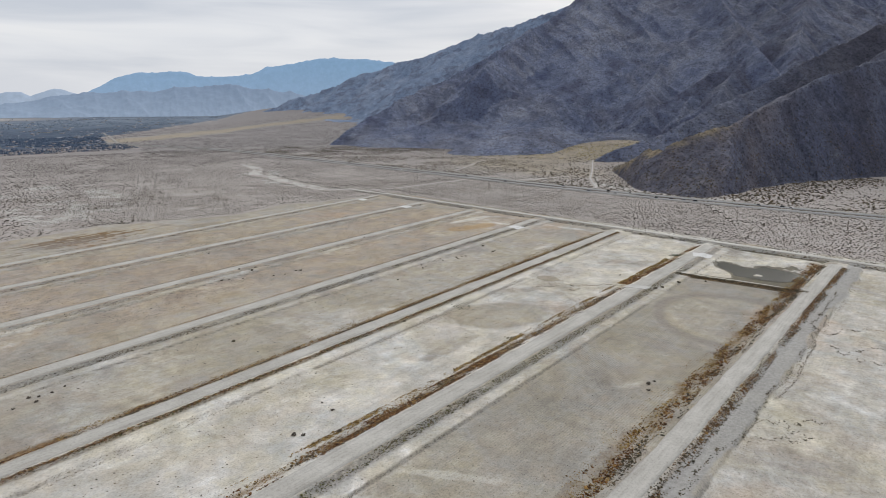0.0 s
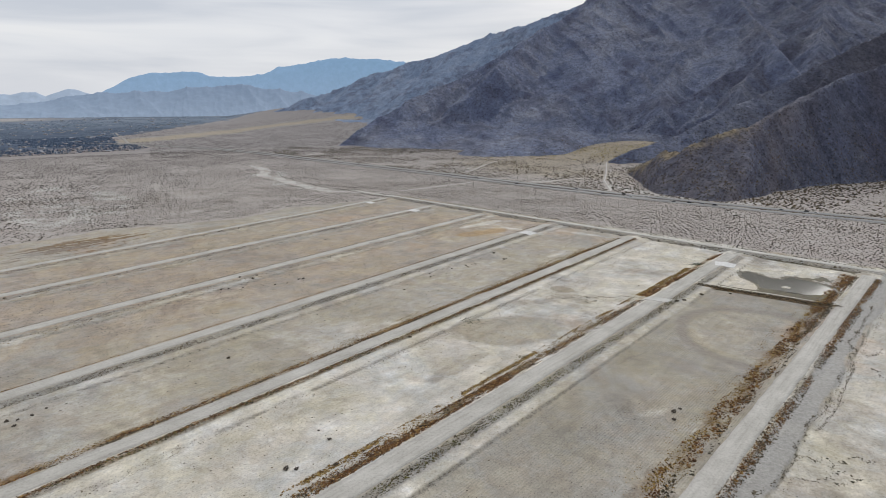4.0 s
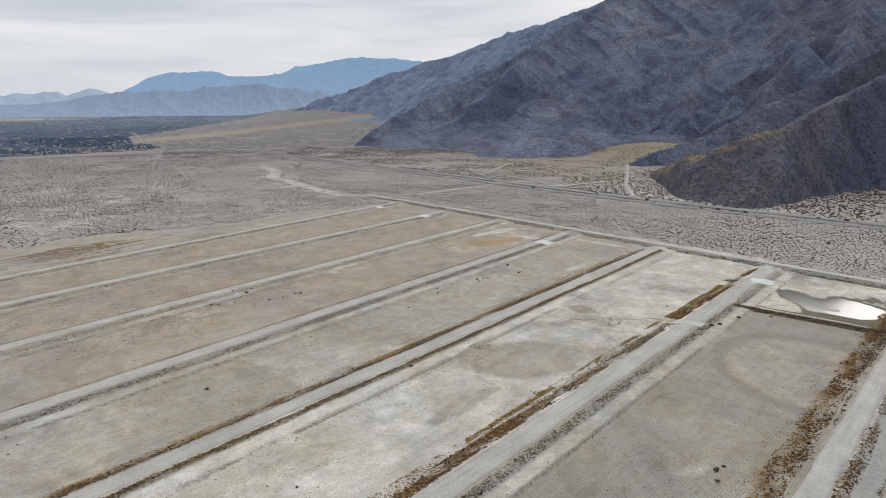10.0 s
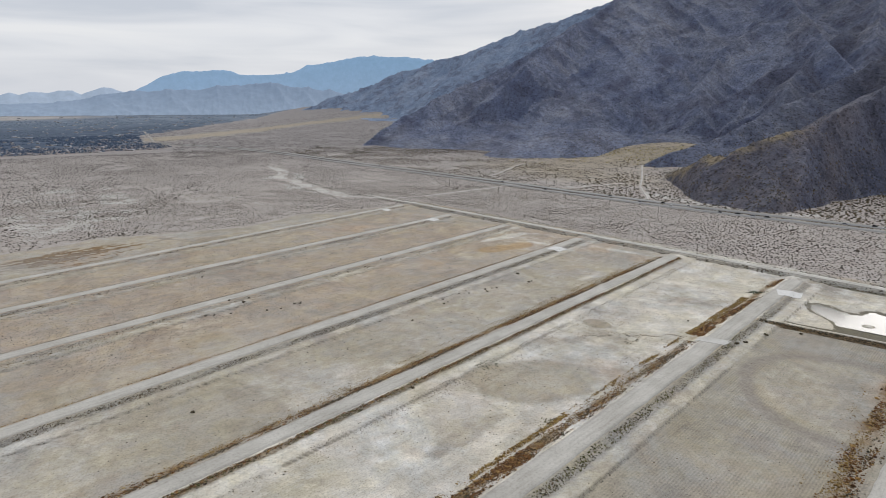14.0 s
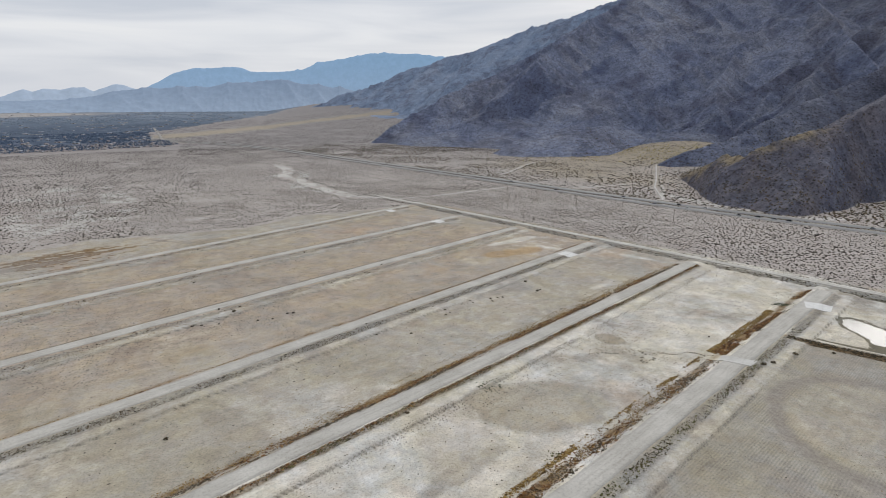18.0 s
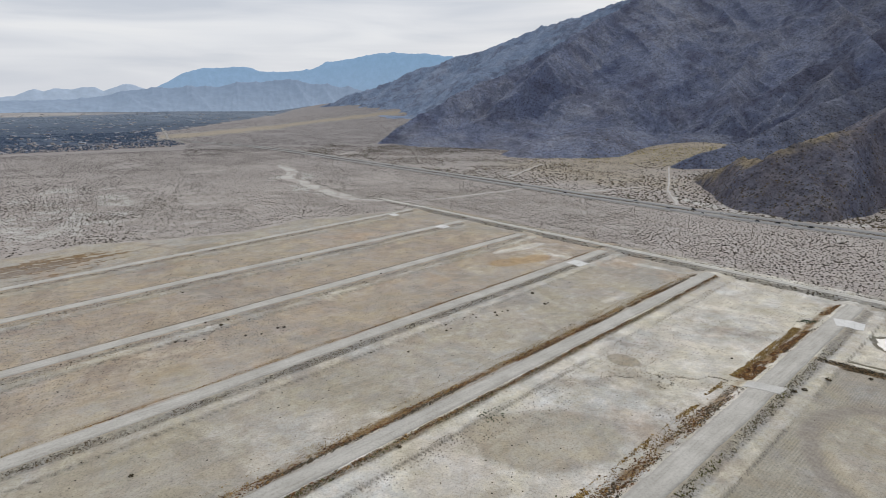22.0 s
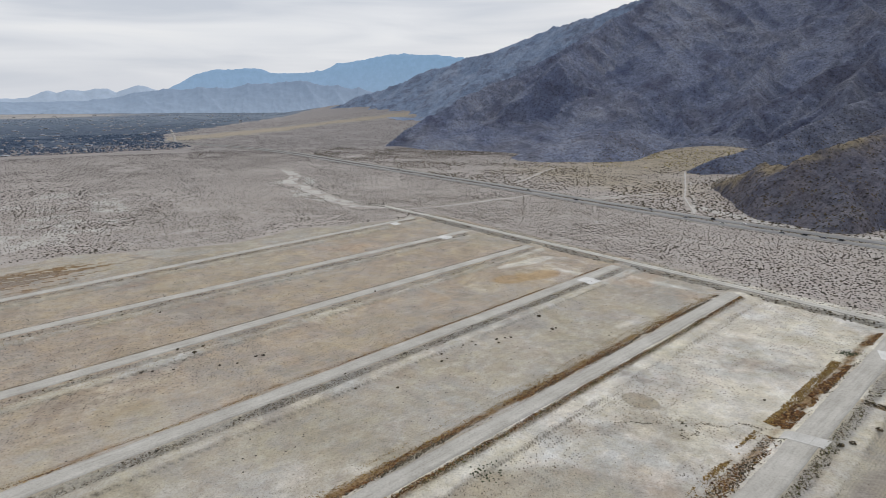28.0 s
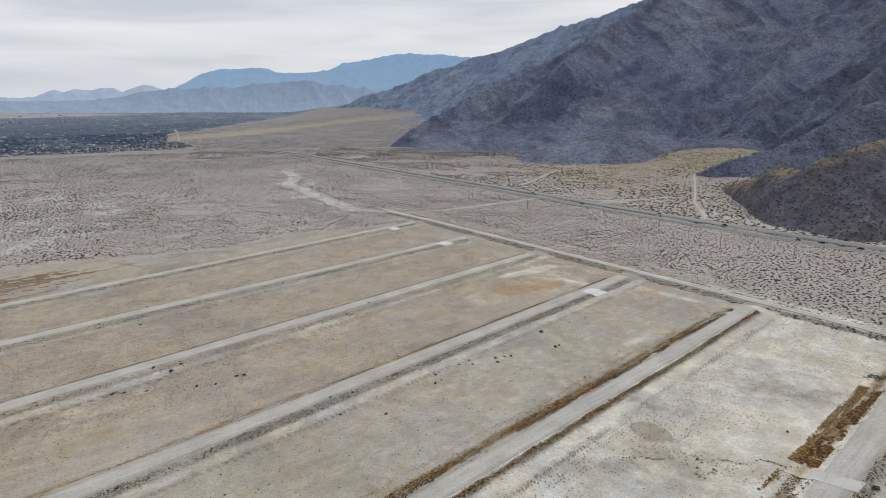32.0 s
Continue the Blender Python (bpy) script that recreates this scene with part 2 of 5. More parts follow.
def rock_material(name, low, mid, high, speckle=1.0):
    """Weathered desert rock: gravelly slopes with streaks of dark patina, darker where it is steep, scattered scrub,
    some dry grass.
    """
    m, t, b = material(name, 0.95)
    g = node(t, "ShaderNodeNewGeometry")
    cover = node(t, "ShaderNodeAttribute", attribute_name="cover")
    grass, streak, dark = node(t, "ShaderNodeSeparateColor", {"Color": cover.outputs["Color"]}).outputs
    c2 = noise_at(t, 0.03, 7, 0.72)
    mix = math_node(t, "ADD", math_node(t, "MULTIPLY", streak, 0.82), math_node(t, "MULTIPLY", noise_at(t, 0.02, 6, 0.7), 0.18))
    c = ramp(t, mix, [(0.30, low), (0.50, mid), (0.72, high)])
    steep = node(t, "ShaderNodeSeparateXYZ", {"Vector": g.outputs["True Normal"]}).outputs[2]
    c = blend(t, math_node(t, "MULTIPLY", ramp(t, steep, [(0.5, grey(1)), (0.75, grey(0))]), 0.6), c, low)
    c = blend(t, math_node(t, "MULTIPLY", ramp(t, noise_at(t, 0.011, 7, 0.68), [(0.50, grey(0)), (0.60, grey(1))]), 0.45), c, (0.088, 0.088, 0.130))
    # shade of the front spur and eastern slopes, put into the rock colour
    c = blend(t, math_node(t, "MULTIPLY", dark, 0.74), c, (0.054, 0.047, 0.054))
    c = blend(t, math_node(t, "MULTIPLY", grass, ramp(t, c2, [(0.30, grey(0.45)), (0.55, grey(1))])), c, ramp(t, math_node(t, "ADD", grass, math_node(t, "MULTIPLY", math_node(t, "SUBTRACT", noise_at(t, 0.03, 6, 0.7), 0.5), 0.9)), [(0.80, (0.158, 0.133, 0.128)), (1.10, (0.275, 0.228, 0.160))]))
    c = blend(t, 1.0, c, ramp(t, c2, [(0.3, grey(0.72)), (0.5, grey(0.98)), (0.72, grey(1.2))]), "MULTIPLY")
    cells = node(t, "ShaderNodeTexVoronoi", {"Vector": g.outputs["Position"], "Scale": 0.19})
    scrub = ramp(t, cells.outputs["Distance"], [(0.18, grey(1)), (0.36, grey(0))])
    c = blend(t, math_node(t, "MULTIPLY", scrub, 0.62 * speckle), c, (0.028, 0.028, 0.03))
    t.links.new(c, b.inputs["Base Color"])
    c = blend(t, 1.0, c, ramp(t, noise_at(t, 0.14, 6, 0.75), [(0.34, grey(0.66)), (0.5, grey(1.0)), (0.68, grey(1.3))]), "MULTIPLY")
    c = blend(t, 1.0, c, ramp(t, noise_at(t, 0.5, 4, 0.8), [(0.36, grey(0.76)), (0.5, grey(1.0)), (0.64, grey(1.22))]), "MULTIPLY")
    t.links.new(c, b.inputs["Base Color"])
    bump(t, b, math_node(t, "ADD", math_node(t, "MULTIPLY", c2, 7.0), math_node(t, "MULTIPLY", noise_at(t, 0.16, 5, 0.7), 2.5)), 0.8, 2.2)
    return m


def haze_glow_material(name, base, glow, strength, top):
    """Far ranges with the haze of distance painted as a glow, paler towards the foot."""
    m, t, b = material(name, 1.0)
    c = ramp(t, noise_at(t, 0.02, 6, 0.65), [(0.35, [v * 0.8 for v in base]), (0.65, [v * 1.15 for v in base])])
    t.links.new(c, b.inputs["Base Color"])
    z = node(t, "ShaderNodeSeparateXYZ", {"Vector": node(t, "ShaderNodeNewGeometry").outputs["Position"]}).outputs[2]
    # emitted colour that stands in for haze
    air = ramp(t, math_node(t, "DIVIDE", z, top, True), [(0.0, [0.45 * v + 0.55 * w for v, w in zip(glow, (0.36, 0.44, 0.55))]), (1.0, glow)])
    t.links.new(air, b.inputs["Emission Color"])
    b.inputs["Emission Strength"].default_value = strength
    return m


def brush_material(name, stops):
    m, t, b = material(name, 0.95)
    island = node(t, "ShaderNodeNewGeometry").outputs["Random Per Island"]
    c = ramp(t, island, stops)
    c = blend(t, 1.0, c, ramp(t, noise_at(t, 2.5, 3), [(0.35, grey(0.65)), (0.65, grey(1.2))]), "MULTIPLY")
    t.links.new(c, b.inputs["Base Color"])
    return m


def plain(name, colour, rough=0.6, metal=0.0):
    m, t, b = material(name, rough)
    c = blend(t, 1.0, colour, ramp(t, noise_at(t, 1.3, 4), [(0.3, grey(0.85)), (0.7, grey(1.08))]), "MULTIPLY")
    t.links.new(c, b.inputs["Base Color"])
    b.inputs["Metallic"].default_value = metal
    return m


M_GROUND = ground_material()
M_ROAD = gravel_road_material("graded_gravel", [(0.3, (0.375, 0.358, 0.322)), (0.5, (0.445, 0.427, 0.388)), (0.7, (0.52, 0.502, 0.462))])
M_ASPHALT = mottled("worn_asphalt", [(0.3, (0.20, 0.20, 0.203)), (0.7, (0.265, 0.263, 0.258))], 0.05)
M_SHOULDER = mottled("dusty_shoulder", [(0.3, (0.27, 0.255, 0.23)), (0.7, (0.35, 0.33, 0.30))], 0.05)
M_CONCRETE = mottled("bleached_concrete", [(0.3, (0.58, 0.575, 0.555)), (0.7, (0.72, 0.715, 0.695))], 0.2)
M_FORD = mottled("dusty_concrete", [(0.3, (0.44, 0.43, 0.40)), (0.7, (0.56, 0.55, 0.52))], 0.2)
# blue cast of the air is mixed into these rock colours
M_ROCK = rock_material("hazed_desert_rock", (0.078, 0.098, 0.176), (0.190, 0.218, 0.308), (0.280, 0.296, 0.350))
# paler, bluer copy of the rock: haze painted into its colour
M_HAZED_ROCK = rock_material("hazed_far_rock", (0.175, 0.235, 0.345), (0.235, 0.300, 0.415), (0.300, 0.350, 0.445), 0.2)
M_RUST = brush_material("dry_rust_brush", [(0.0, (0.042, 0.024, 0.014)), (0.25, (0.10, 0.046, 0.018)), (0.50, (0.19, 0.086, 0.028)), (0.66, (0.075, 0.053, 0.034)), (0.82, (0.27, 0.150, 0.050)), (1.0, (0.38, 0.255, 0.105))])
M_DARK = brush_material("dark_scrub", [(0.0, (0.035, 0.032, 0.022)), (0.4, (0.075, 0.065, 0.045)), (0.7, (0.12, 0.085, 0.045)), (1.0, (0.17, 0.15, 0.11))])
M_CREOSOTE = brush_material("grey_desert_scrub", [(0.0, (0.044, 0.038, 0.033)), (0.5, (0.088, 0.075, 0.063)), (0.8, (0.13, 0.109, 0.089)), (1.0, (0.18, 0.153, 0.122))])
# far copy of the shrub colour, greyed to suggest the air between
M_FAR_SCRUB = brush_material("distant_grey_scrub", [(0.0, (0.052, 0.046, 0.045)), (0.5, (0.095, 0.084, 0.079)), (1.0, (0.155, 0.136, 0.124))])
# both tree colours hold a blue haze, paler in the far set
M_HAZED_TREES = brush_material("hazed_town_trees", [(0.0, (0.115, 0.150, 0.200)), (0.6, (0.145, 0.182, 0.235)), (1.0, (0.19, 0.225, 0.27))])
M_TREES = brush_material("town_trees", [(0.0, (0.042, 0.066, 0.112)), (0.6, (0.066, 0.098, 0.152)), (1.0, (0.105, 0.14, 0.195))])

# ---- plan of the basins: embankment roads as (start, end, half width, west bank, east bank) ----
XA, XB = (-112.0, 716.0), (420.0, 259.0)  # cross road at the far end of the basins
ROADS = [  # x, y at the near end, x, y where it meets the cross road, half width
    (-121.0, -48.5, 273.0, 366.0, 4.0),
    (-177.5, -8.0, 211.0, 420.0, 4.6),
    (-285.0, -28.0, 152.0, 474.0, 3.9),
    (-323.0, 24.0, 91.0, 524.0, 4.2),
    (-362.0, 89.0, 32.0, 573.0, 4.2),
    (-402.0, 154.0, -24.0, 617.0, 3.9),
    (-427.0, 207.0, -80.0, 669.0, 3.6),
]


def unit(a, b):
    d = np.array(b, float) - np.array(a, float)
    return d / np.hypot(*d)


def line_coords(x, y, a, b):
    """Metres along the line from a to b, and to the right of it."""
    d = unit(a, b)
    return (x - a[0]) * d[0] + (y - a[1]) * d[1], (x - a[0]) * d[1] - (y - a[1]) * d[0]


TABLE = np.random.RandomState(7).rand(512, 512)


def value_noise(x, y):
    xi, yi = np.floor(x).astype(int), np.floor(y).astype(int)
    u, v = x - xi, y - yi
    u, v = u * u * (3 - 2 * u), v * v * (3 - 2 * v)
    a, b = TABLE[xi % 512, yi % 512], TABLE[(xi + 1) % 512, yi % 512]
    c, d = TABLE[xi % 512, (yi + 1) % 512], TABLE[(xi + 1) % 512, (yi + 1) % 512]
    return (a * (1 - u) + b * u) * (1 - v) + (c * (1 - u) + d * u) * v


def fbm(x, y, octaves=5, rough=0.5):
    out, amp, total = np.zeros(np.shape(x)), 1.0, 0.0
    for k in range(octaves):
        out = out + amp * value_noise(x * 2.03 ** k + 17.3 * k, y * 2.03 ** k + 9.1 * k)
        total, amp = total + amp, amp * rough
    return out / total


def ridged(x, y, octaves=5, rough=0.5):
    out, amp, total = np.zeros(np.shape(x)), 1.0, 0.0
    for k in range(octaves):
        n = 1 - np.abs(2 * value_noise(x * 2.07 ** k + 31.7 * k, y * 2.07 ** k + 5.3 * k) - 1)
        out, total, amp = out + amp * n * n, total + amp, amp * rough
    return out / total


def step(lo, hi, v):
    t = np.clip((v - lo) / (hi - lo), 0, 1)
    return t * t * (3 - 2 * t)


def bell(v, mid, half):
    return np.exp(-((v - mid) / half) ** 2)


POND = -1.6


def beyond_cross(x, y):
    return -line_coords(x, y, XA, XB)[1]


def embank(d, w):
    """Height across an embankment: crown, west bank, east bank with a low bench."""
    left = POND * step(w, w + 5.0, -d)
    right = (POND + 0.9) * step(w, w + 4.0, d) - 0.9 * step(w + 9.5, w + 11.0, d)
    return np.where(d < 0, left, right)


def road_coords(x, y, road):
    s, d = line_coords(x, y, road[:2], road[2:4])
    return s, d, math.hypot(road[2] - road[0], road[3] - road[1])


DAM = ((157.0, 349.0), (216.0, 311.0))  # low dam that cuts off the small far basin
HIGHWAY = [(720, 262), (430, 522), (290, 622), (215, 680), (115, 768), (-8, 886), (-158, 1020), (-287, 1138), (-450, 1293), (-600, 1408), (-800, 1515), (-1100, 1640)]


def along_chain(x, y, chain):
    """Nearest distance to a chain of points, and metres along it."""
    best, where, run = np.full(np.shape(x), 1e9), np.zeros(np.shape(x)), 0.0
    for a, b in zip(chain, chain[1:]):
        s, d = line_coords(x, y, a, b)
        ln = math.hypot(b[0] - a[0], b[1] - a[1])
        sc = np.clip(s, 0, ln)
        dd = np.hypot(s - sc, d)
        near = dd < best
        best, where = np.where(near, dd, best), np.where(near, run + sc, where)
        run += ln
    return best, where


def lay(x, y):
    """Height of the ground."""
    x, y = np.asarray(x, float), np.asarray(y, float)
    past = beyond_cross(x, y)
    h = np.full(np.shape(x), POND)
    for road in ROADS:
        s, d, ln = road_coords(x, y, road)
        h = np.maximum(h, np.where(s < ln + 6, embank(d, road[4]), POND))
    s, d = line_coords(x, y, *DAM)
    dam_len = math.hypot(DAM[1][0] - DAM[0][0], DAM[1][1] - DAM[0][1])
    dam = -0.25 + (POND + 0.25) * step(1.5, 4.0, np.abs(d)) + (POND + 0.25) * (step(0, 4, -s) + step(0, 4, s - dam_len))
    h = np.maximum(h, dam)
    h = np.maximum(h, POND * step(3.6, 8.0, np.abs(past + 0.0)))
    west = road_coords(x, y, ROADS[-1])[1]
    desert = np.maximum(step(3.0, 9.0, past), step(5.0, 12.0, -west))
    rough = 1.1 * (fbm(x / 60, y / 60, 4) - 0.5) + 0.5 * (fbm(x / 9, y / 9, 3) - 0.5)
    h = h * (1 - desert) + desert * (-0.7 + rough)
    h = h + (1 - desert) * 0.12 * (fbm(x / 14, y / 14, 3) - 0.5)
    # muddy bed of the small basin, hollow in the middle
    s, d, _ = road_coords(x, y, ROADS[0])
    d1 = road_coords(x, y, ROADS[1])[1]
    bed = step(-7, -12, d) * step(12, 17, d1) * step(-5, -9, line_coords(x, y, *DAM)[1]) * step(-9, -14, past)
    hollow = np.exp(-(((x - 213) * 0.80 + (y - 344) * 0.60) / 27) ** 2 - (((x - 213) * 0.60 - (y - 344) * 0.80) / 15) ** 2) + 0.75 * np.exp(-((x - 199) / 8) ** 2 - ((y - 366) / 15) ** 2)
    hollow = hollow - 0.9 * np.exp(-((x - 207) / 5) ** 2 - ((y - 345) / 3.5) ** 2)
    h = h + bed * (0.34 - 0.75 * np.clip(hollow, -0.3, 1) + 0.55 * (fbm(x / 11 + 3, y / 11, 4, 0.6) - 0.5))
    # low scarp along the eastern basin
    h = h - 0.3 * (past < -8) * step(14, 17, d + 5 * (fbm(s / 22, s * 0 + 2.0, 3) - 0.5))
    # highway embankment
    road, _ = along_chain(x, y, HIGHWAY)
    h = h + step(40, 17, road) * (0.4 - h) * (road < 40)
    # alluvial fans below the mountains
    h = h + np.clip((y - 1450) / 1750, 0, 1) ** 1.2 * np.clip(0.12 * np.clip(x + 0.40 * y, 0, None), 0, 135)
    # this rise lifts the far horizon to fit the camera's view
    h = h + 40 * step(2300, 4300, np.hypot(x, y))
    h = h + 30 * np.exp(-(((x - 400) / 130) ** 2 + ((y - 1240) / 190) ** 2))
    return h


def mesh_object(name, verts, faces, mat, smooth=True):
    me = bpy.data.meshes.new(name)
    verts, faces = np.asarray(verts, np.float32), np.asarray(faces, np.int32)
    me.vertices.add(len(verts))
    me.vertices.foreach_set("co", verts.ravel())
    n, k = faces.shape
    me.loops.add(n * k)
    me.loops.foreach_set("vertex_index", faces.ravel())
    me.polygons.add(n)
    me.polygons.foreach_set("loop_start", np.arange(0, n * k, k, dtype=np.int32))
    me.polygons.foreach_set("use_smooth", np.full(n, smooth))
    me.update(calc_edges=True)
    me.materials.append(mat)
    return new(name, me)


def grid_faces(rows, cols):
    i = np.arange((rows - 1) * cols).reshape(rows - 1, cols)[:, :-1].ravel()
    return np.stack([i, i + 1, i + cols + 1, i + cols], 1)


# ---- ground: one sheet, finer where the drone looks ----
CENTRE = (9.0, 40.0)


def spread(stops):
    return np.unique(np.concatenate([np.arange(a, b, k) for a, b, k in stops]))


turns = np.append(spread([(-180, -60, 3.0), (-60, 52, 0.185), (52, 180, 3.0)]), 180.0)
reach = np.concatenate([np.linspace(0.5, 60, 12), np.geomspace(66, 90, 12), np.geomspace(90.4, 1500, 540), np.geomspace(1520, 4980, 90)])
A, Rr = np.meshgrid(np.radians(turns), reach)
GX, GY = CENTRE[0] + Rr * np.sin(A), CENTRE[1] + Rr * np.cos(A)
GZ = lay(GX, GY)
ground = mesh_object("ground", np.stack([GX, GY, GZ], -1).reshape(-1, 3), grid_faces(*GX.shape)[:, ::-1], M_GROUND)
tagged(ground, "pale silty desert floor with dry basins and scrubland", "ground", kind="structure")


def spot(x, y, cx, cy, along, across, turn):
    """A soft patch, along the direction turn (degrees east of north)."""
    a = radians(turn)
    u, v = (x - cx) * math.sin(a) + (y - cy) * math.cos(a), (x - cx) * math.cos(a) - (y - cy) * math.sin(a)
    return np.exp(-(u / along) ** 2 - (v / across) ** 2)


def town_depth(az, rng):
    """Metres inside the near edge of the town."""
    return rng - np.interp(az, (-60, -42, -36, -30, -28, -24), (1480, 1500, 1500, 1540, 1620, 1900))


def town_side(rng):
    """Bearing of the town's eastern edge."""
    return np.interp(rng, (1650, 1900, 2250, 2750, 3300, 3800, 4600), (-28.5, -31, -31.5, -27, -22.5, -19.5, -16))


BAND = [(-1010, 1700), (-965, 1950), (-930, 2300), (-800, 2530), (-610, 2640), (-420, 2700)]  # strip of dry grass on the fan


WASH = [(-372, 1040), (-318, 950), (-303, 885), (-276, 860), (-230, 804), (-191, 757), (-160, 722)]  # dry wash of white sand


def paint_cover():
    x, y = GX.ravel(), GY.ravel()
    past = beyond_cross(x, y)
    side = [road_coords(x, y, r) for r in ROADS]
    west = side[-1][1]
    open_land = np.maximum(step(6, 11, past), step(6, 12, -west))
    basin = 1 - open_land
    crust, tan, wet, bank, rust, furrow, olive, stubble = (np.zeros(len(x)) for _ in range(8))
    between = [(side[k][1] > 0) & (side[k - 1][1] < 0) for k in range(1, 7)]
    # silty near basins grow browner towards the west
    n1, n2, n3 = fbm(x / 45, y / 45, 4), fbm(x / 25 + 50, y / 25, 4), fbm(x / 90 + 9, y / 60, 4)
    for k, amount in ((3, 0.30), (4, 0.58), (5, 0.66), (6, 0.66)):
        tan[between[k - 1]] = (amount + 1.1 * (n3 - 0.5))[between[k - 1]]
    crust[side[0][1] > 0] = (0.60 + 0.9 * (n1 - 0.5))[side[0][1] > 0]
    b1, b2 = between[0], between[1]
    along = side[1][0]
    crust[b2] = (0.84 + 0.16 * step(330, 440, along) + 0.7 * (n1 - 0.5) + 0.8 * (n2 - 0.5))[b2]
    # a broad dry stain and smaller ones on the white basin
    ragged = 1 + 1.5 * (n1 - 0.5) + 1.5 * (n2 - 0.5)
    broad = 1.25 * spot(x, y, 39, 279, 30, 17, 68) + 0.5 * spot(x, y, 12, 283, 16, 7, 70)
    dry = np.clip(1.0 * step(0.28, 0.75, broad * ragged) + 0.9 * step(0.4, 0.5, spot(x, y, 68, 340, 9, 6, 125) * (1 + 1.2 * (n2 - 0.5))) + 0.4 * step(0.3, 0.7, spot(x, y, 2, 235, 24, 5, 42) * ragged) + 0.35 * step(0.3, 0.6, spot(x, y, 48, 318, 20, 5, 80) * ragged), 0, 1.2)
    crust[b2] += (0.7 * step(0.3, 0.6, (spot(x, y, 117, 350, 20, 13, 40) + spot(x, y, 150, 415, 26, 14, 45) + 0.8 * spot(x, y, 78, 312, 16, 7, 100)) * ragged) - 0.14 + 0.22 * step(345, 250, along))[b2]
    crust[b2] -= (0.95 * dry)[b2]
    tan[b2] += (0.15 * dry)[b2]
    olive[b2] = (0.75 * dry)[b2]
    olive[b1] += (0.4 * step(0.55, 0.70, n3))[b1]
    for cx, cy, a, b, t in ((74, 357, 8, 3, 110), (66, 360, 5, 2, 60), (137, 373, 13, 4, 110), (155, 446, 12, 5, 120), (112, 395, 30, 9, 120), (80, 325, 30, 8, 110)):
        stubble += 1.1 * spot(x, y, cx, cy, a, b, t) * b2
    stubble += b2 * bell(side[2][1], 16, 9) * step(230, 420, side[2][0]) * 0.75
    stubble += b2 * step(300, 400, along) * step(0.46, 0.54, n2) * 0.75
    stubble += 0.66 * between[3] * step(0.40, 0.56, n3) + 0.62 * between[4] * step(0.38, 0.54, n3) + 0.55 * between[5] + 0.45 * between[2] * step(0.46, 0.58, n3)
    crust[between[2]] += (0.35 * step(0.55, 0.68, n1))[between[2]]
    crust[between[3]] += (0.30 * step(0.58, 0.70, n1))[between[3]]
    furrow[b1] = (0.15 + 0.85 * step(190, 330, along + 60 * (n3 - 0.5)))[b1]
    furrow[b2] = (0.35 * step(330, 240, along))[b2]
    for k, amount in ((3, 0.75), (4, 0.8), (5, 0.5)):
        near_end = between[k] * step(420, 250, side[k][0])
        stubble += 0.6 * amount * near_end * step(0.40, 0.55, n3)
        browned = amount * near_end * step(0.46, 0.60, n1)
        tan += 0.4 * browned
        olive += 0.25 * near_end * step(0.54, 0.62, n2)
    crust[between[2]] += (0.22 * step(330, 460, side[2][0]))[between[2]]
    # pale ring and scars in the ploughed basin
    arc = np.abs(np.hypot(x - 152, y - 268) - 33 + 6 * (n2 - 0.5))
    olive[b1] += (0.5 * bell(arc, 0, 5.0) * (y - x < 160))[b1]
    crust[b1] += (0.12 * step(33, 30, 6 * (n2 - 0.5) + np.hypot(x - 152, y - 268)))[b1]
    furrow[b1] *= (1 - 0.8 * step(36, 30, np.hypot(x - 152, y - 268)))[b1]
    crust[b1] += (1.1 * spot(x, y, 87, 191, 6, 2.5, 70) + 0.7 * spot(x, y, 76, 201, 8, 2.5, 60) + 0.8 * spot(x, y, 0, 145, 14, 1.6, 100))[b1]
    stain = 0.85 * b1 * bell(np.hypot(x - 152, y - 268) + 6 * (n2 - 0.5), 38, 4.5) * step(200, 165, y - x) * step(0, 30, y - x - 60)
    for cx, cy, a, w, turn in ((74, 357, 8, 3, 110), (66, 361, 4, 2, 60), (137, 373, 10, 3, 110), (141, 379, 7, 2, 60)):
        stain += 0.7 * b2 * spot(x, y, cx, cy, a, w, turn)
    patch = step(0.35, 0.75, 1.2 * spot(x, y, 22, 494, 32, 13, 58) * (1 + 1.4 * (n2 - 0.5)))
    stain += 0.25 * between[3] * patch * step(0.42, 0.56, n2)
    ochre = between[3] * patch
    tan[b1] += (0.6 * (n3 - 0.5))[b1]
    crust[b1] += (0.06 + 0.30 * step(320, 170, along) + 0.2 * step(240, 140, along) * step(0.42, 0.58, n1))[b1]
    tan[b2] += (0.2 * step(0.55, 0.65, n1))[b2]
    small = b1 & (line_coords(x, y, *DAM)[1] < 0)
    furrow[small], olive[small] = 0, 0
    bed_z = GZ.ravel()
    crust[small] = (0.42 + 1.5 * (n2 - 0.5) + 0.5 * bell(bed_z, POND + 0.27, 0.10) + 0.3 * (line_coords(x, y, *DAM)[1] > -9))[small]
    wet[small] = (0.75 * step(POND + 0.22, POND + 0.10, bed_z))[small]
    tan += 1.0 * spot(x, y, 22, 497, 42, 12, 70) * basin
    crust += basin * (1.0 * step(0.2, 0.6, spot(x, y, 24, 526, 26, 5, 48) * ragged) + 0.6 * spot(x, y, 62, 505, 20, 3, 130) + 0.6 * spot(x, y, 112, 492, 22, 3, 125) + 0.6 * spot(x, y, 78, 420, 12, 2.2, 42))
    # banks of the embankments
    for k, (s, d, ln) in enumerate(side):
        w = ROADS[k][4]
        live = (s < ln - 4) * basin * (0.55 + 0.9 * fbm(s / 16 + 5 * k, d / 9, 3))
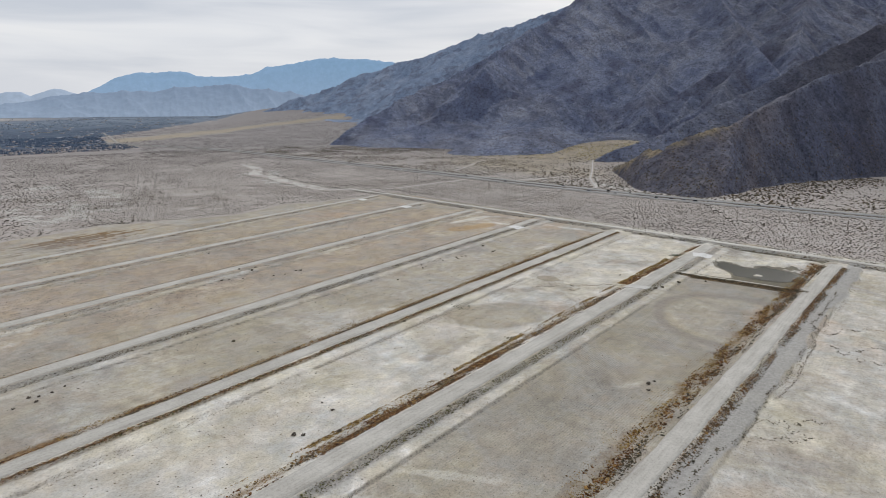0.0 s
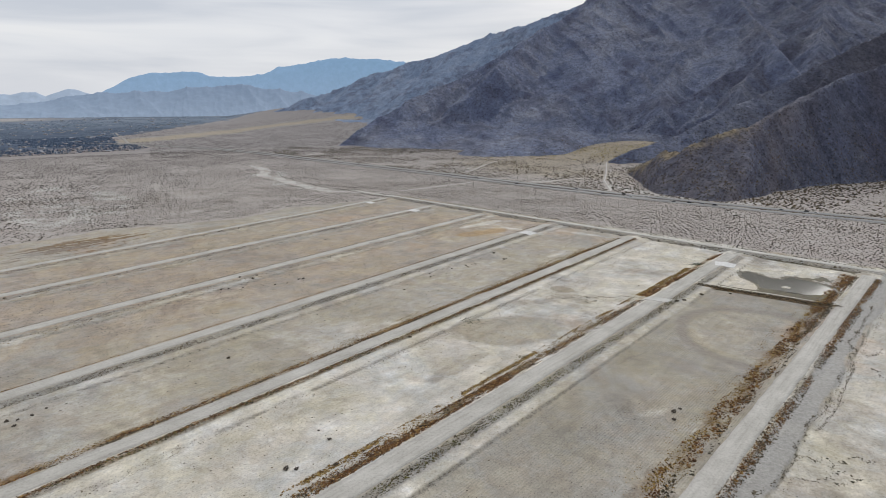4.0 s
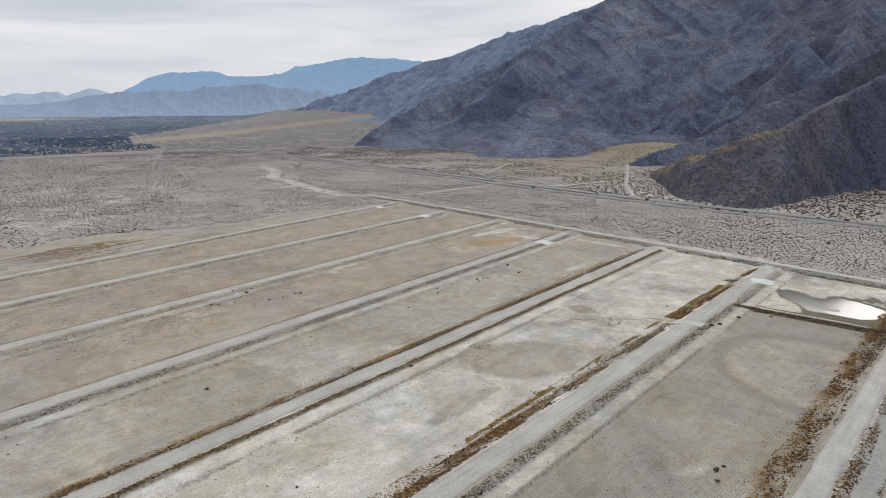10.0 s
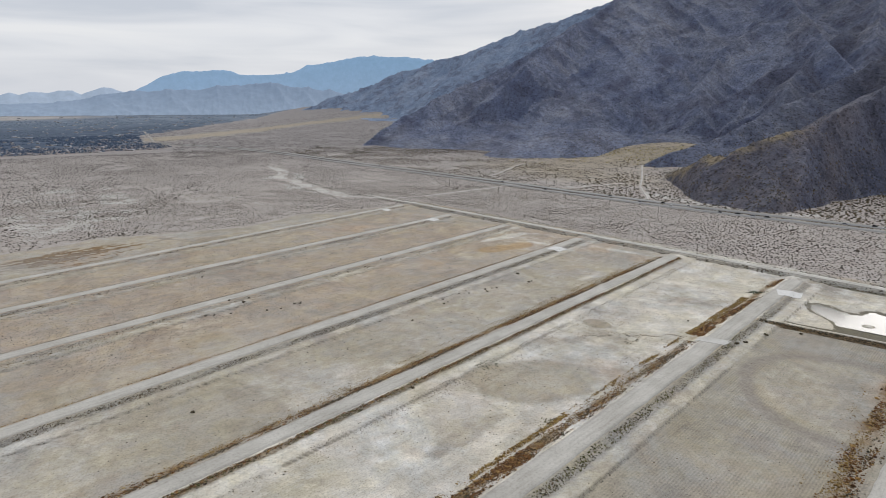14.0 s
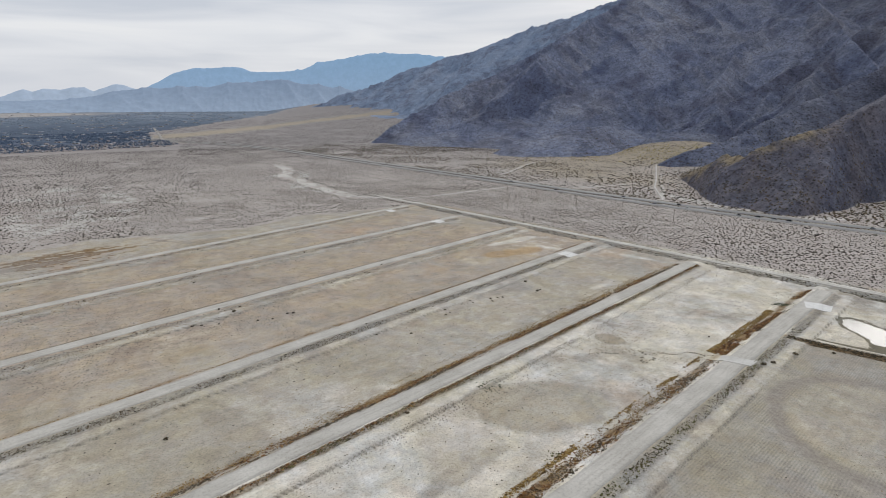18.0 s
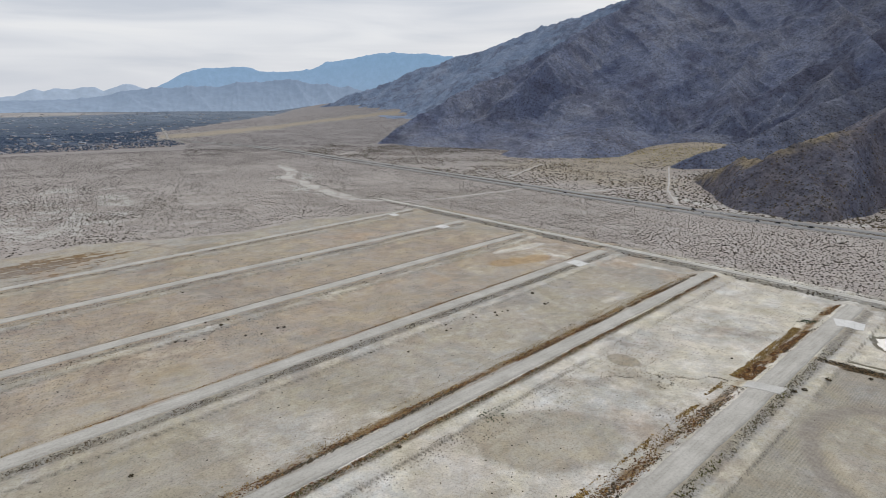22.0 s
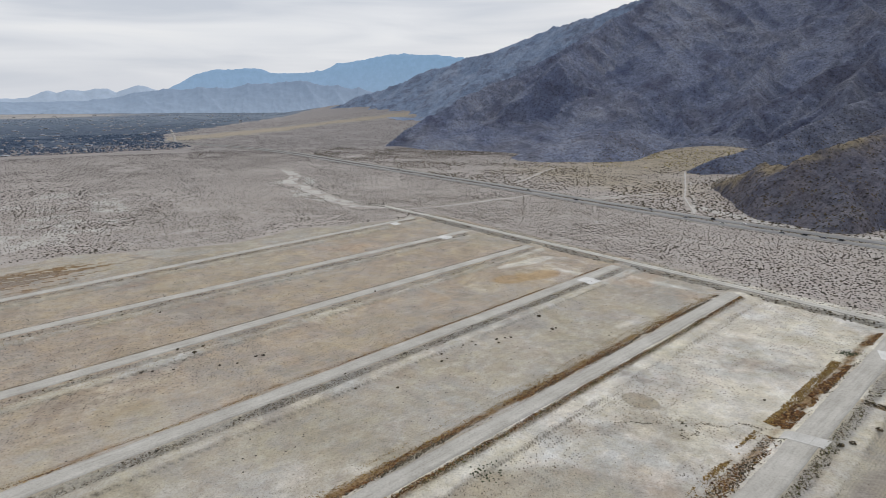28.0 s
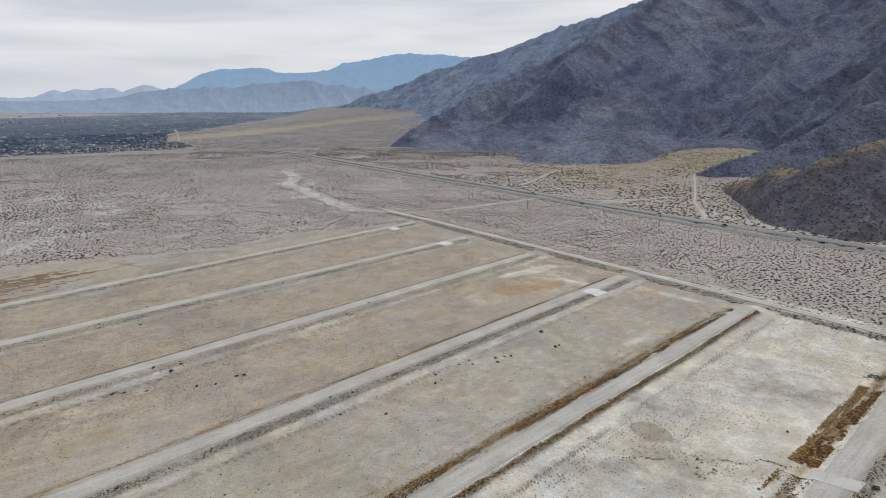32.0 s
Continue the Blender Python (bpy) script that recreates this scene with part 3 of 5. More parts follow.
        bank += live * bell(d, w + 2.6, 2.3) * (0.85, 1.1, 0.6, 1.1, 0.7, 0.7, 0.7)[k]
        rust += live * bell(d, -w - (8.0 if k == 0 else 4.6), 7.0 if k == 0 else 3.4) * (0.50, 0.55, 0.60, 0.40, 0.1, 0.0, 0.0)[k]
        rust += live * bell(d, w + 2.0, 1.4) * (0.6, 0.0, 0.9, 0.0, 0.0, 0.0, 0.0)[k]
        bench = basin * (s < ln) * step(w + 4.2, w + 5.2, d) * step(w + 10.6, w + 9.6, d + 2.0 * (n2 - 0.5))
        crust += bench * (-0.5, 0.46, 0.30, 0.30, 0.28, 0.26, 0.24)[k]
        tan -= bench * 0.9
        olive *= 1 - bench
        stubble *= 1 - bench
        furrow *= 1 - basin * step(w + 13, w + 9, d) * (d > 0)
        bank += basin * (s < ln) * bell(d, w + 10.6, 0.8) * 0.85 * step(0.38, 0.56, n2)
    bank += basin * bell(past, -6.5, 2.5) * 0.9
    sd, dd = line_coords(x, y, *DAM)
    rust += 1.1 * bell(dd, 3.0, 1.6) * (sd > -3) * (sd < 76)
    road, _ = along_chain(x, y, HIGHWAY)
    bank += open_land * step(26, 15, road) * 0.75
    bare_edge = np.interp(side[-1][0], (240, 300, 350, 405, 470, 505, 570), (-84, -84, -58, -33, -44, -24, -6))
    bare = (west < 0) * (past < 2) * step(-3, 5, west - bare_edge + 12 * (n2 - 0.5))
    desert = np.clip(open_land * step(8, 18, past + 5000 * (west < 0)) * step(13, 22, road) - bare, 0, 1)
    tan += 0.35 * bare * step(0.45, 0.6, n1)
    streaks = step(0.46, 0.56, fbm(side[-1][0] / 30, west / 2.6, 4))
    rust += bare * streaks * step(0.40, 0.5, n1) * (1.5 * bell(side[-1][0], 262, 52) * bell(west, -36, 24))
    stain += bare * streaks * 0.8 * bell(side[-1][0], 240, 75) * bell(west, -34, 30)
    stain += bare * 0.9 * (spot(x, y, -256, 499, 16, 2.4, 100) + spot(x, y, -258, 500, 20, 1.8, 20))
    rust += bare * 0.3 * (spot(x, y, -256, 499, 16, 3, 100) + spot(x, y, -258, 500, 14, 2.5, 20))
    line = (x + 260) * 0.80 + (y - 850) * 0.60 + 26 * np.sin((x - y) / 60)
    stream = along_chain(x, y, WASH)[0] + 9 * (n2 - 0.5) + 8 * (n1 - 0.5)
    wash = 1.1 * open_land * step(10, 3, stream) * step(0.46, 0.56, fbm(x / 8, y / 8, 3))
    wash += 0.6 * open_land * step(0.25, 0.8, bell(line, 0, 13 + 14 * (n1 - 0.4)) * bell((x + 235) * 0.6 - (y - 840) * 0.8, 0, 165)) * step(0.40, 0.56, fbm(x / 11, y / 11, 3)) * 1.2
    wash += 0.9 * spot(x, y, -2560, 2700, 650, 260, 45) + open_land * 0.62 * step(0.25, 0.6, spot(x, y, -450, 640, 190, 80, 145)) * (west < 0) * step(0.47, 0.60, fbm(x / 17 + 9, y / 17, 4))
    wash += 1.1 * open_land * step(11, 5, along_chain(x, y, [(222, 760), (236, 728), (253, 699), (258, 650), (298, 630), (340, 638)])[0] + 5 * (n2 - 0.5))
    wash += 1.2 * open_land * (spot(x, y, -312, 895, 34, 13, 10) + spot(x, y, -225, 790, 46, 14, 140)) * step(0.36, 0.52, fbm(x / 14, y / 14, 4))
    wash += b1 * 1.5 * (spot(x, y, 88, 191, 5.5, 2.6, 70) + 0.8 * spot(x, y, 0, 145, 15, 1.8, 100))
    wash += open_land * 0.9 * spot(x, y, 275, 668, 46, 12, 125) + open_land * 0.8 * (bell(np.abs(x - 205 - (y - 732) * 0.27), 0, 3.0) * (y > 735) * (y < 960))
    for a, b in (((111, 816), (187, 868)), ((246, 712), (311, 958)), ((-4, 909), (55, 1072)), ((-367, 1234), (-395, 1476))):
        s, d = line_coords(x, y, a, b)
        wash += open_land * 0.8 * bell(d, 5 * np.sin(s / 30), 3.0) * (s > 0) * (s < math.hypot(b[0] - a[0], b[1] - a[1]))
    az, rng = np.degrees(np.arctan2(x, y)), np.hypot(x, y)
    town = (1 - spot(x, y, -2560, 2700, 650, 260, 45)) * step(0, 90, town_depth(az, rng) + 60 * (n1 - 0.5)) * step(1.2, -1.2, az - town_side(rng) + 2.0 * (n2 - 0.5))
    suburb = step(330, 120, town_depth(az, rng) + 120 * (n1 - 0.5))
    # distance over which the painted haze on the town grows
    town_haze = step(2500, 3500, rng)
    yellow = open_land * np.exp(-(((x - 330) / 220) ** 2 + ((y - 1180) / 150) ** 2)) * 1.1
    yellow += open_land * 0.6 * spot(x, y, 150, 960, 260, 110, 140) * step(20, 40, along_chain(x, y, HIGHWAY)[0])
    yellow += 1.0 * step(130, 30, along_chain(x, y, BAND)[0] + 110 * (n1 - 0.5)) * (1 - town)
    far_scrub = open_land * step(800, 1300, rng) * (1 - town) * (0.24 + 0.44 * step(1350, 1600, rng)) * (1 - 0.8 * np.clip(yellow, 0, 1))
    s0, d0 = side[0][0], side[0][1]
    shelf = d0 + 5 * (fbm(s0 / 22, s0 * 0 + 2.0, 3) - 0.5)
    gravel = basin * (step(4.5, 7, d0) * step(16, 13, shelf) * 0.9 + 0.55 * bell(side[1][1], 9, 3) * step(0.42, 0.6, n2))
    for name, cols in (("cover_e", (far_scrub, gravel, stain)), ("cover_a", (crust, tan, desert)), ("cover_b", (town, yellow, wet)), ("cover_c", (bank, rust, wash)), ("cover_d", (furrow, olive, stubble)), ("cover_f", (ochre, suburb, town_haze))):
        a = ground.data.attributes.new(name, "FLOAT_COLOR", "POINT")
        data = np.ones((len(x), 4), np.float32)
        for k in range(3):
            data[:, k] = np.clip(cols[k], 0, 1)
        a.data.foreach_set("color", data.ravel())


paint_cover()

# ---- gravel roads, highway ----


def ribbon(name, chain, half, mat, lift, gap=3.0, ragged=0.5, thick=0.25, label="", crown=0.0):
    """A strip that lies on the ground along a chain of points, with ragged edges and a skirt."""
    pts = []
    for a, b in zip(chain, chain[1:]):
        n = max(2, int(math.hypot(b[0] - a[0], b[1] - a[1]) / gap))
        pts += [(a[0] + (b[0] - a[0]) * k / n, a[1] + (b[1] - a[1]) * k / n) for k in range(n)]
    pts = np.array(pts + [chain[-1]], float)
    tang = np.gradient(pts, axis=0)
    tang /= np.hypot(tang[:, 0], tang[:, 1])[:, None]
    side = np.stack([tang[:, 1], -tang[:, 0]], 1)
    run = np.concatenate([[0], np.cumsum(np.hypot(*np.diff(pts, axis=0).T))])
    across = np.array([-1.0, -1.0, -0.5, 0.0, 0.5, 1.0, 1.0])
    rows = []
    for j, a in enumerate(across):
        wob = ragged * (fbm(run / 7 + 40 * (a > 0), run * 0 + half + pts[0, 0], 4) - 0.5) * 2 * (abs(a) > 0.9)
        off = a * half + np.sign(a) * wob
        p = pts + side * off[:, None]
        z = lay(p[:, 0], p[:, 1]) + lift + crown * (1 - abs(a))
        if j in (0, len(across) - 1):
            z = z - thick
        rows.append(np.column_stack([p, z]))
    v = np.stack(rows, 1)
    ob = mesh_object(name, v.reshape(-1, 3), grid_faces(len(pts), len(across))[:, ::-1], mat)
    return tagged(ob, label, "road", kind="structure")


for k, r in enumerate(ROADS):
    d = unit(r[:2], r[2:4])
    ribbon("road", [(r[0], r[1]), (r[2] - 2 * d[0], r[3] - 2 * d[1])], r[4] - 0.3, M_ROAD, 0.09, label="pale graded gravel road on top of an embankment")
dx = unit(XA, XB)
ribbon("road", [(XA[0] - 30 * dx[0], XA[1] - 30 * dx[1]), XB], 3.6, M_ROAD, 0.13, label="pale gravel road across the ends of the basins")


def shift_chain(chain, off):
    pts = np.array(chain, float)
    tang = np.gradient(pts, axis=0)
    tang /= np.hypot(tang[:, 0], tang[:, 1])[:, None]
    return [(p[0] + t[1] * off, p[1] - t[0] * off) for p, t in zip(pts, tang)]


ribbon("highway_lane", shift_chain(HIGHWAY, 8.6), 5.6, M_ASPHALT, 0.10, 8.0, 0.1, label="worn grey asphalt carriageway of a desert highway")
ribbon("highway_lane", shift_chain(HIGHWAY, -8.6), 5.6, M_ASPHALT, 0.10, 8.0, 0.1, label="worn grey asphalt carriageway of a desert highway")

for off in (15.6, -15.6):
    ribbon("road_shoulder", shift_chain(HIGHWAY, off), 1.5, M_SHOULDER, 0.07, 8.0, 0.5, label="pale dusty shoulder of the highway")

# ---- mountains ----
RIDGES = {
    "west_ridge": [(-323, 1506, -6), (-228, 1584, 61), (-137, 1654, 118), (11, 1760, 182), (120, 1846, 244), (313, 1955, 360), (520, 2065, 492), (891, 2207, 640), (1465, 2268, 735)],
    "middle_ridge": [(84, 1327, -1), (235, 1411, 66), (394, 1499, 142), (568, 1592, 221), (757, 1688, 317), (939, 1822, 440), (1137, 1999, 520)],
    "low_hill": [(86, 1277, 0), (155, 1321, 36), (237, 1339, 51), (311, 1365, 44)],
    "canyon_ridge": [(309, 1035, 16), (430, 1078, 54), (531, 1121, 99), (652, 1170, 147), (794, 1225, 206), (973, 1295, 284), (1201, 1367, 396)],
    "inner_ridge": [(308, 1307, 9), (440, 1329, 62), (566, 1388, 129), (739, 1464, 213), (949, 1555, 322)],
    "front_nose": [(338, 764, 62), (330, 708, 46), (322, 668, 22), (318, 645, 2)],
    "front_spur": [(293, 935, 4), (293, 895, 14), (300, 840, 34), (304, 797, 49), (316, 768, 61), (361, 770, 75), (419, 797, 92), (519, 854, 129), (620, 921, 152), (726, 955, 193), (878, 986, 264), (1099, 1021, 383)],
}
BACK = [(-1184, 3453, 34), (-884, 3387, 139), (-604, 3346, 218), (-443, 3270, 286), (-367, 3249, 287), (-261, 3209, 327), (-118, 3148, 343), (20, 3080, 402), (192, 2994, 454), (430, 2868, 503), (569, 2762, 544), (697, 2660, 575), (977, 2517, 705)]


def side_spurs():
    """Lesser spurs that leave the crests and run down towards the plain."""
    rng = random.Random(27)
    out = []
    for name, gap, first, turn, drop in (("west_ridge", 420, 520, 214, 0.46), ("middle_ridge", 260, 330, 214, 0.47), ("canyon_ridge", 210, 180, 220, 0.46), ("inner_ridge", 200, 180, 218, 0.47), ("front_spur", 110, 60, 190, 0.52)):
        crest, run, due = RIDGES[name], 0.0, first
        for a, b in zip(crest, crest[1:]):
            ln = math.hypot(b[0] - a[0], b[1] - a[1])
            while due < run + ln:
                k = (due - run) / ln
                x, y, z = (a[q] + (b[q] - a[q]) * k for q in range(3))
                z -= rng.uniform(2, 14)
                way, fall = radians(turn + rng.uniform(-30, 24)), drop * rng.uniform(0.88, 1.15)
                chain = [(x, y, z)]
                far = (z + 6) / fall
                for part_way in (0.4, 0.75, 1.0):
                    bend = way + rng.uniform(-0.22, 0.22)
                    step_on = far * (part_way - (0, 0.4, 0.75)[len(chain) - 1])
                    p = chain[-1]
                    chain.append((p[0] + math.sin(bend) * step_on, p[1] + math.cos(bend) * step_on, p[2] - fall * step_on * rng.uniform(0.9, 1.1)))
                out.append((name, chain))
                due += gap * rng.uniform(0.6, 1.7)
            run += ln
    return out


def ridge_height(x, y, crest, slope, gully, seed, minor=False):
    """Height of slopes that fall away from a crest line, cut by gullies that run straight down; streaks of patina;
    metres from the crest.
    """
    best, streak, off = np.full(np.shape(x), -1e4), np.zeros(np.shape(x)), np.full(np.shape(x), 1e4)
    top = max(p[2] for p in crest)
    box_x, box_y = [p[0] for p in crest], [p[1] for p in crest]
    wide = (top + 80) / slope
    pick = np.nonzero((x > min(box_x) - wide) & (x < max(box_x) + wide) & (y > min(box_y) - wide) & (y < max(box_y) + wide))
    px, py = x[pick], y[pick]
    if not len(px):
        return best, streak, off
    warp = 16 if minor else 30
    wx = px + warp * (fbm(px / 140 + seed, py / 140, 4) - 0.5)
    wy = py + warp * (fbm(px / 140, py / 140 + seed, 4) - 0.5)
    top_h, top_s, top_d, run = np.full(len(px), -1e4), np.zeros(len(px)), np.full(len(px), 1e4), 0.0
    for a, b in zip(crest, crest[1:]):
        s, d = line_coords(wx, wy, a[:2], b[:2])
        ln = math.hypot(b[0] - a[0], b[1] - a[1])
        sc = np.clip(s, 0, ln)
        dist = np.hypot(s - sc, d)
        z = a[2] + (b[2] - a[2]) * sc / ln
        near = np.nonzero(z - slope * dist > np.maximum(top_h, -80))[0]
        if len(near):
            s, d, sc, dist, z = s[near], d[near], sc[near], dist[near], z[near]
            sign = np.where(d > 0, 0.0, 91.0)
            at = run + sc + np.where(s < 0, -0.5, 0.5) * np.abs(s - sc)
            if minor:
                cut = 0.65 * ridged(at / 60 + seed + sign, dist / 200, 2) + 0.35 * fbm(at / 20 + seed, dist / 50, 4)
                h = z - slope * dist - gully * 0.62 * (1 - cut) * np.clip(dist / 60, 0, 1) + 9 * (fbm(at / 24, dist * 0 + seed, 3) - 0.5)
            else:
                cut = 0.40 * ridged(at / 170 + seed + sign, dist / 900 + seed, 1) + 0.35 * ridged(at / 62 + seed + sign, dist / 420, 2) + 0.25 * ridged(at / 24 + seed, dist / 160, 3)
                h = z - slope * dist - gully * (1 - cut) * np.clip(dist / 110, 0, 1) + 8 * (fbm(at / 30, dist * 0 + seed, 3) - 0.5)
            better = h > top_h[near]
            hit = near[better]
            top_h[hit] = h[better]
            top_s[hit] = (0.5 * fbm(at / 60 + 7 * seed + sign, dist / 240, 5, 0.7) + 0.5 * fbm(wx[near] / 80, wy[near] / 80, 5, 0.7))[better]
            top_d[hit] = d[better]
        run += ln
    best[pick], streak[pick], off[pick] = top_h, top_s, top_d
    return best, streak, off


SPURS = side_spurs()
RAVINES = [[(356, 668), (384, 718), (428, 796)], [(432, 735), (470, 790), (520, 852)]]  # cut into the front of the spur, along sight lines from the camera
RIB = [(346, 668), (366, 705), (400, 772)]
SPUR_FOOT = [(284, 965), (278, 891), (269, 825), (256, 754), (255, 700), (266, 660), (300, 644), (320, 650)]
SPUR_FOOT_EAST = [(320, 650), (364, 680), (436, 735), (507, 777), (646, 832), (900, 930)]


def massif(x, y, crests, slope, gully, crag):
    h, streak, grass, dark = np.full(np.shape(x), -60.0), np.zeros(np.shape(x)), np.zeros(np.shape(x)), np.zeros(np.shape(x))
    envelope = np.full(np.shape(x), -60.0)
    ridge_shade = np.zeros(np.shape(x))
    minor = SPURS if "west_ridge" in crests else []
    for n, (name, crest) in enumerate(list(crests.items()) + minor):
        small = n >= len(crests)
        one, s, off = ridge_height(x, y, crest, slope * (1.1 if small else 1.0), gully * (0.42 if name in ("front_spur", "front_nose", "low_hill") else 1.0), 3.7 * n + 1.3, small)
        if small:
            one = np.minimum(one, 2.6 * (envelope - (12 if name == "front_spur" else 27)))
        else:
            near, where = along_chain(x, y, [p[:2] for p in crest])
            runs = np.concatenate([[0], np.cumsum([math.hypot(q[0] - p[0], q[1] - p[1]) for p, q in zip(crest, crest[1:])])])
            envelope = np.maximum(envelope, np.interp(where, runs, [p[2] for p in crest]) - slope * near)
        over = one > h
        h, streak = np.where(over, one, h), np.where(over, s + {"west_ridge": 0.05, "middle_ridge": 0.05}.get(name, 0.0), streak)
        # amount of shade painted on the slopes of each ridge
        ridge_shade = np.where(over, {"canyon_ridge": 0.35, "inner_ridge": 0.22, "middle_ridge": 0.08}.get(name, 0.0), ridge_shade)
        spur = name in ("front_spur", "front_nose")
        grass, dark = np.where(over, 0.0, grass), np.where(over, float(spur), dark)
    if "front_spur" in crests:
        near, off = along_chain(x, y, [p[:2] for p in crests["front_spur"]])
        front = step(0.3, 0.7, dark)
        # brown shrubby shoulder with dry grass on its crest; shade painted in two ravines and on the rock beyond
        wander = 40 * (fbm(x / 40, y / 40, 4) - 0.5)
        # edge of the painted shade and the ravines follow sight lines from the camera
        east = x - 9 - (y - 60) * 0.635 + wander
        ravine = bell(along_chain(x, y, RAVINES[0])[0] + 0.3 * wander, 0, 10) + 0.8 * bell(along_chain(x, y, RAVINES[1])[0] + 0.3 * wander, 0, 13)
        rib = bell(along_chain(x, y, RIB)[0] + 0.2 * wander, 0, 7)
        spur_shade = step(-12, 26, east)
        grass = front * (1 - spur_shade) * np.clip(0.62 - 0.5 * ravine + 0.45 * step(34, 8, near + 0.4 * wander) * step(330, 190, off), 0, 1)
        dark = front * np.clip(0.10 + 0.62 * ravine + 0.72 * spur_shade - 0.3 * rib, 0, 1)
        h = h + front * np.clip(h / 15, 0, 1) * (10 * (ridged(x / 46 + 3, y / 46, 4, 0.55) - 0.55) - 13 * ravine + 5 * rib)
        behind = np.full(np.shape(x), 1e4)
        for a, c in list(zip(SPUR_FOOT, SPUR_FOOT[1:])) + list(zip(SPUR_FOOT_EAST, SPUR_FOOT_EAST[1:])):
            s, d = line_coords(x, y, a, c)
            behind = np.where((s > -40) & (s < math.hypot(c[0] - a[0], c[1] - a[1]) + 40), np.minimum(behind, -d), behind)
        h = np.minimum(h, np.maximum(1.7 * behind + 16 * (fbm(x / 25, y / 25, 4) - 0.5), -40))
        # eastern slopes darkened further, shade mixed into their colour
        dark = np.maximum(dark * (0.70 + 0.7 * (ridged(x / 60 + 8, y / 160, 4) - 0.4)), ridge_shade * step(400, 900, x) * 2.2)
        dark = np.clip(np.maximum(dark + ridge_shade * 0.6, 0.36 * step(520, 1150, x + 0.25 * (y - 1300) + 160 * (fbm(x / 120, y / 120, 4) - 0.5))), 0, 1)
        # foot of the main face drawn forward as an apron, shaped to fit the camera's view
        apron = step(1100, 1200, y) * step(330, 230, x) * step(-300, -170, x)
        h = h + apron * (np.where(h > 60, h, np.where(h > -52, 0.5357 * (h + 52), 2.5 * (h + 52))) - h)
    tall = np.clip((h + 5) / 60, 0, 1)
    h = h + tall * (crag * (ridged(x / 110, y / 110, 6, 0.55) - 0.55) + 0.35 * crag * (fbm(x / 14, y / 14, 3) - 0.5))
    z = np.where(h > 0, h, 0.25 * h) + lay(x, y) * np.clip(1 - h / 40, 0, 1)
    return h, z, streak, grass, dark


def mountain(name, crests, turns, reach, mat, label, slope=0.60, gully=62.0, crag=12.0):
    A, D = np.meshgrid(np.radians(turns), reach)
    x, y = D * np.sin(A), D * np.cos(A)
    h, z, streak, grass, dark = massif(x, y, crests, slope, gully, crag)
    faces = grid_faces(*x.shape)[:, ::-1]
    faces = faces[(h > -12).ravel()[faces].any(1)]
    used = np.unique(faces)
    remap = np.full(x.size, -1)
    remap[used] = np.arange(len(used))
    ob = mesh_object(name, np.stack([x, y, z], -1).reshape(-1, 3)[used], remap[faces], mat)
    a = ob.data.attributes.new("cover", "FLOAT_COLOR", "POINT")
    data = np.ones((len(used), 4), np.float32)
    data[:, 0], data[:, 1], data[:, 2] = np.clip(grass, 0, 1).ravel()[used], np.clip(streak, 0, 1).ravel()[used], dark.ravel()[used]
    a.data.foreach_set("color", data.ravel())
    return tagged(ob, label, "mountain", kind="structure")


mountain("mountain", RIDGES, spread([(-15, 48, 0.10), (48, 75, 0.5)]), np.geomspace(560, 2900, 470), M_ROCK, "steep bare desert mountain of dark brown rock, tinted blue for haze")
mountain("mountain_ridge", {"back": BACK}, spread([(-23, 24, 0.12)]), np.geomspace(2300, 4000, 170), M_HAZED_ROCK, "mountain ridge behind the main slope, painted blue-grey for haze", 0.5, 70.0, 22.0)

# ---- distant ranges, their haze painted as glow ----
RANGE_A = [(-52, 80), (-47.1, 92), (-42.8, 107), (-37.9, 113), (-36.4, 133), (-34.0, 170), (-32.0, 195), (-29.9, 197), (-26.9, 206), (-23.6, 245), (-20.7, 240), (-18.2, 230), (-14.6, 197), (-12.5, 158), (-8.1, 85), (-1.4, 23)]
RANGE_B = [(-33.3, 147), (-31.6, 206), (-29.3, 305), (-28.0, 335), (-25.3, 356), (-23.9, 346), (-23.0, 319), (-21.1, 326), (-18.6, 337), (-17.0, 394), (-14.4, 423), (-12.0, 473), (-10.1, 466), (-7.4, 477), (-4.4, 440), (0.9, 352)]
RANGE_C = [(-52, 100), (-49.6, 111), (-45.1, 132), (-42.9, 126), (-42.0, 133), (-40.6, 175), (-40.0, 166), (-39.3, 183), (-37.9, 181), (-37.3, 195), (-36.4, 193), (-35.8, 169), (-34.1, 219), (-33.4, 210), (-32.1, 164), (-29.2, 127)]


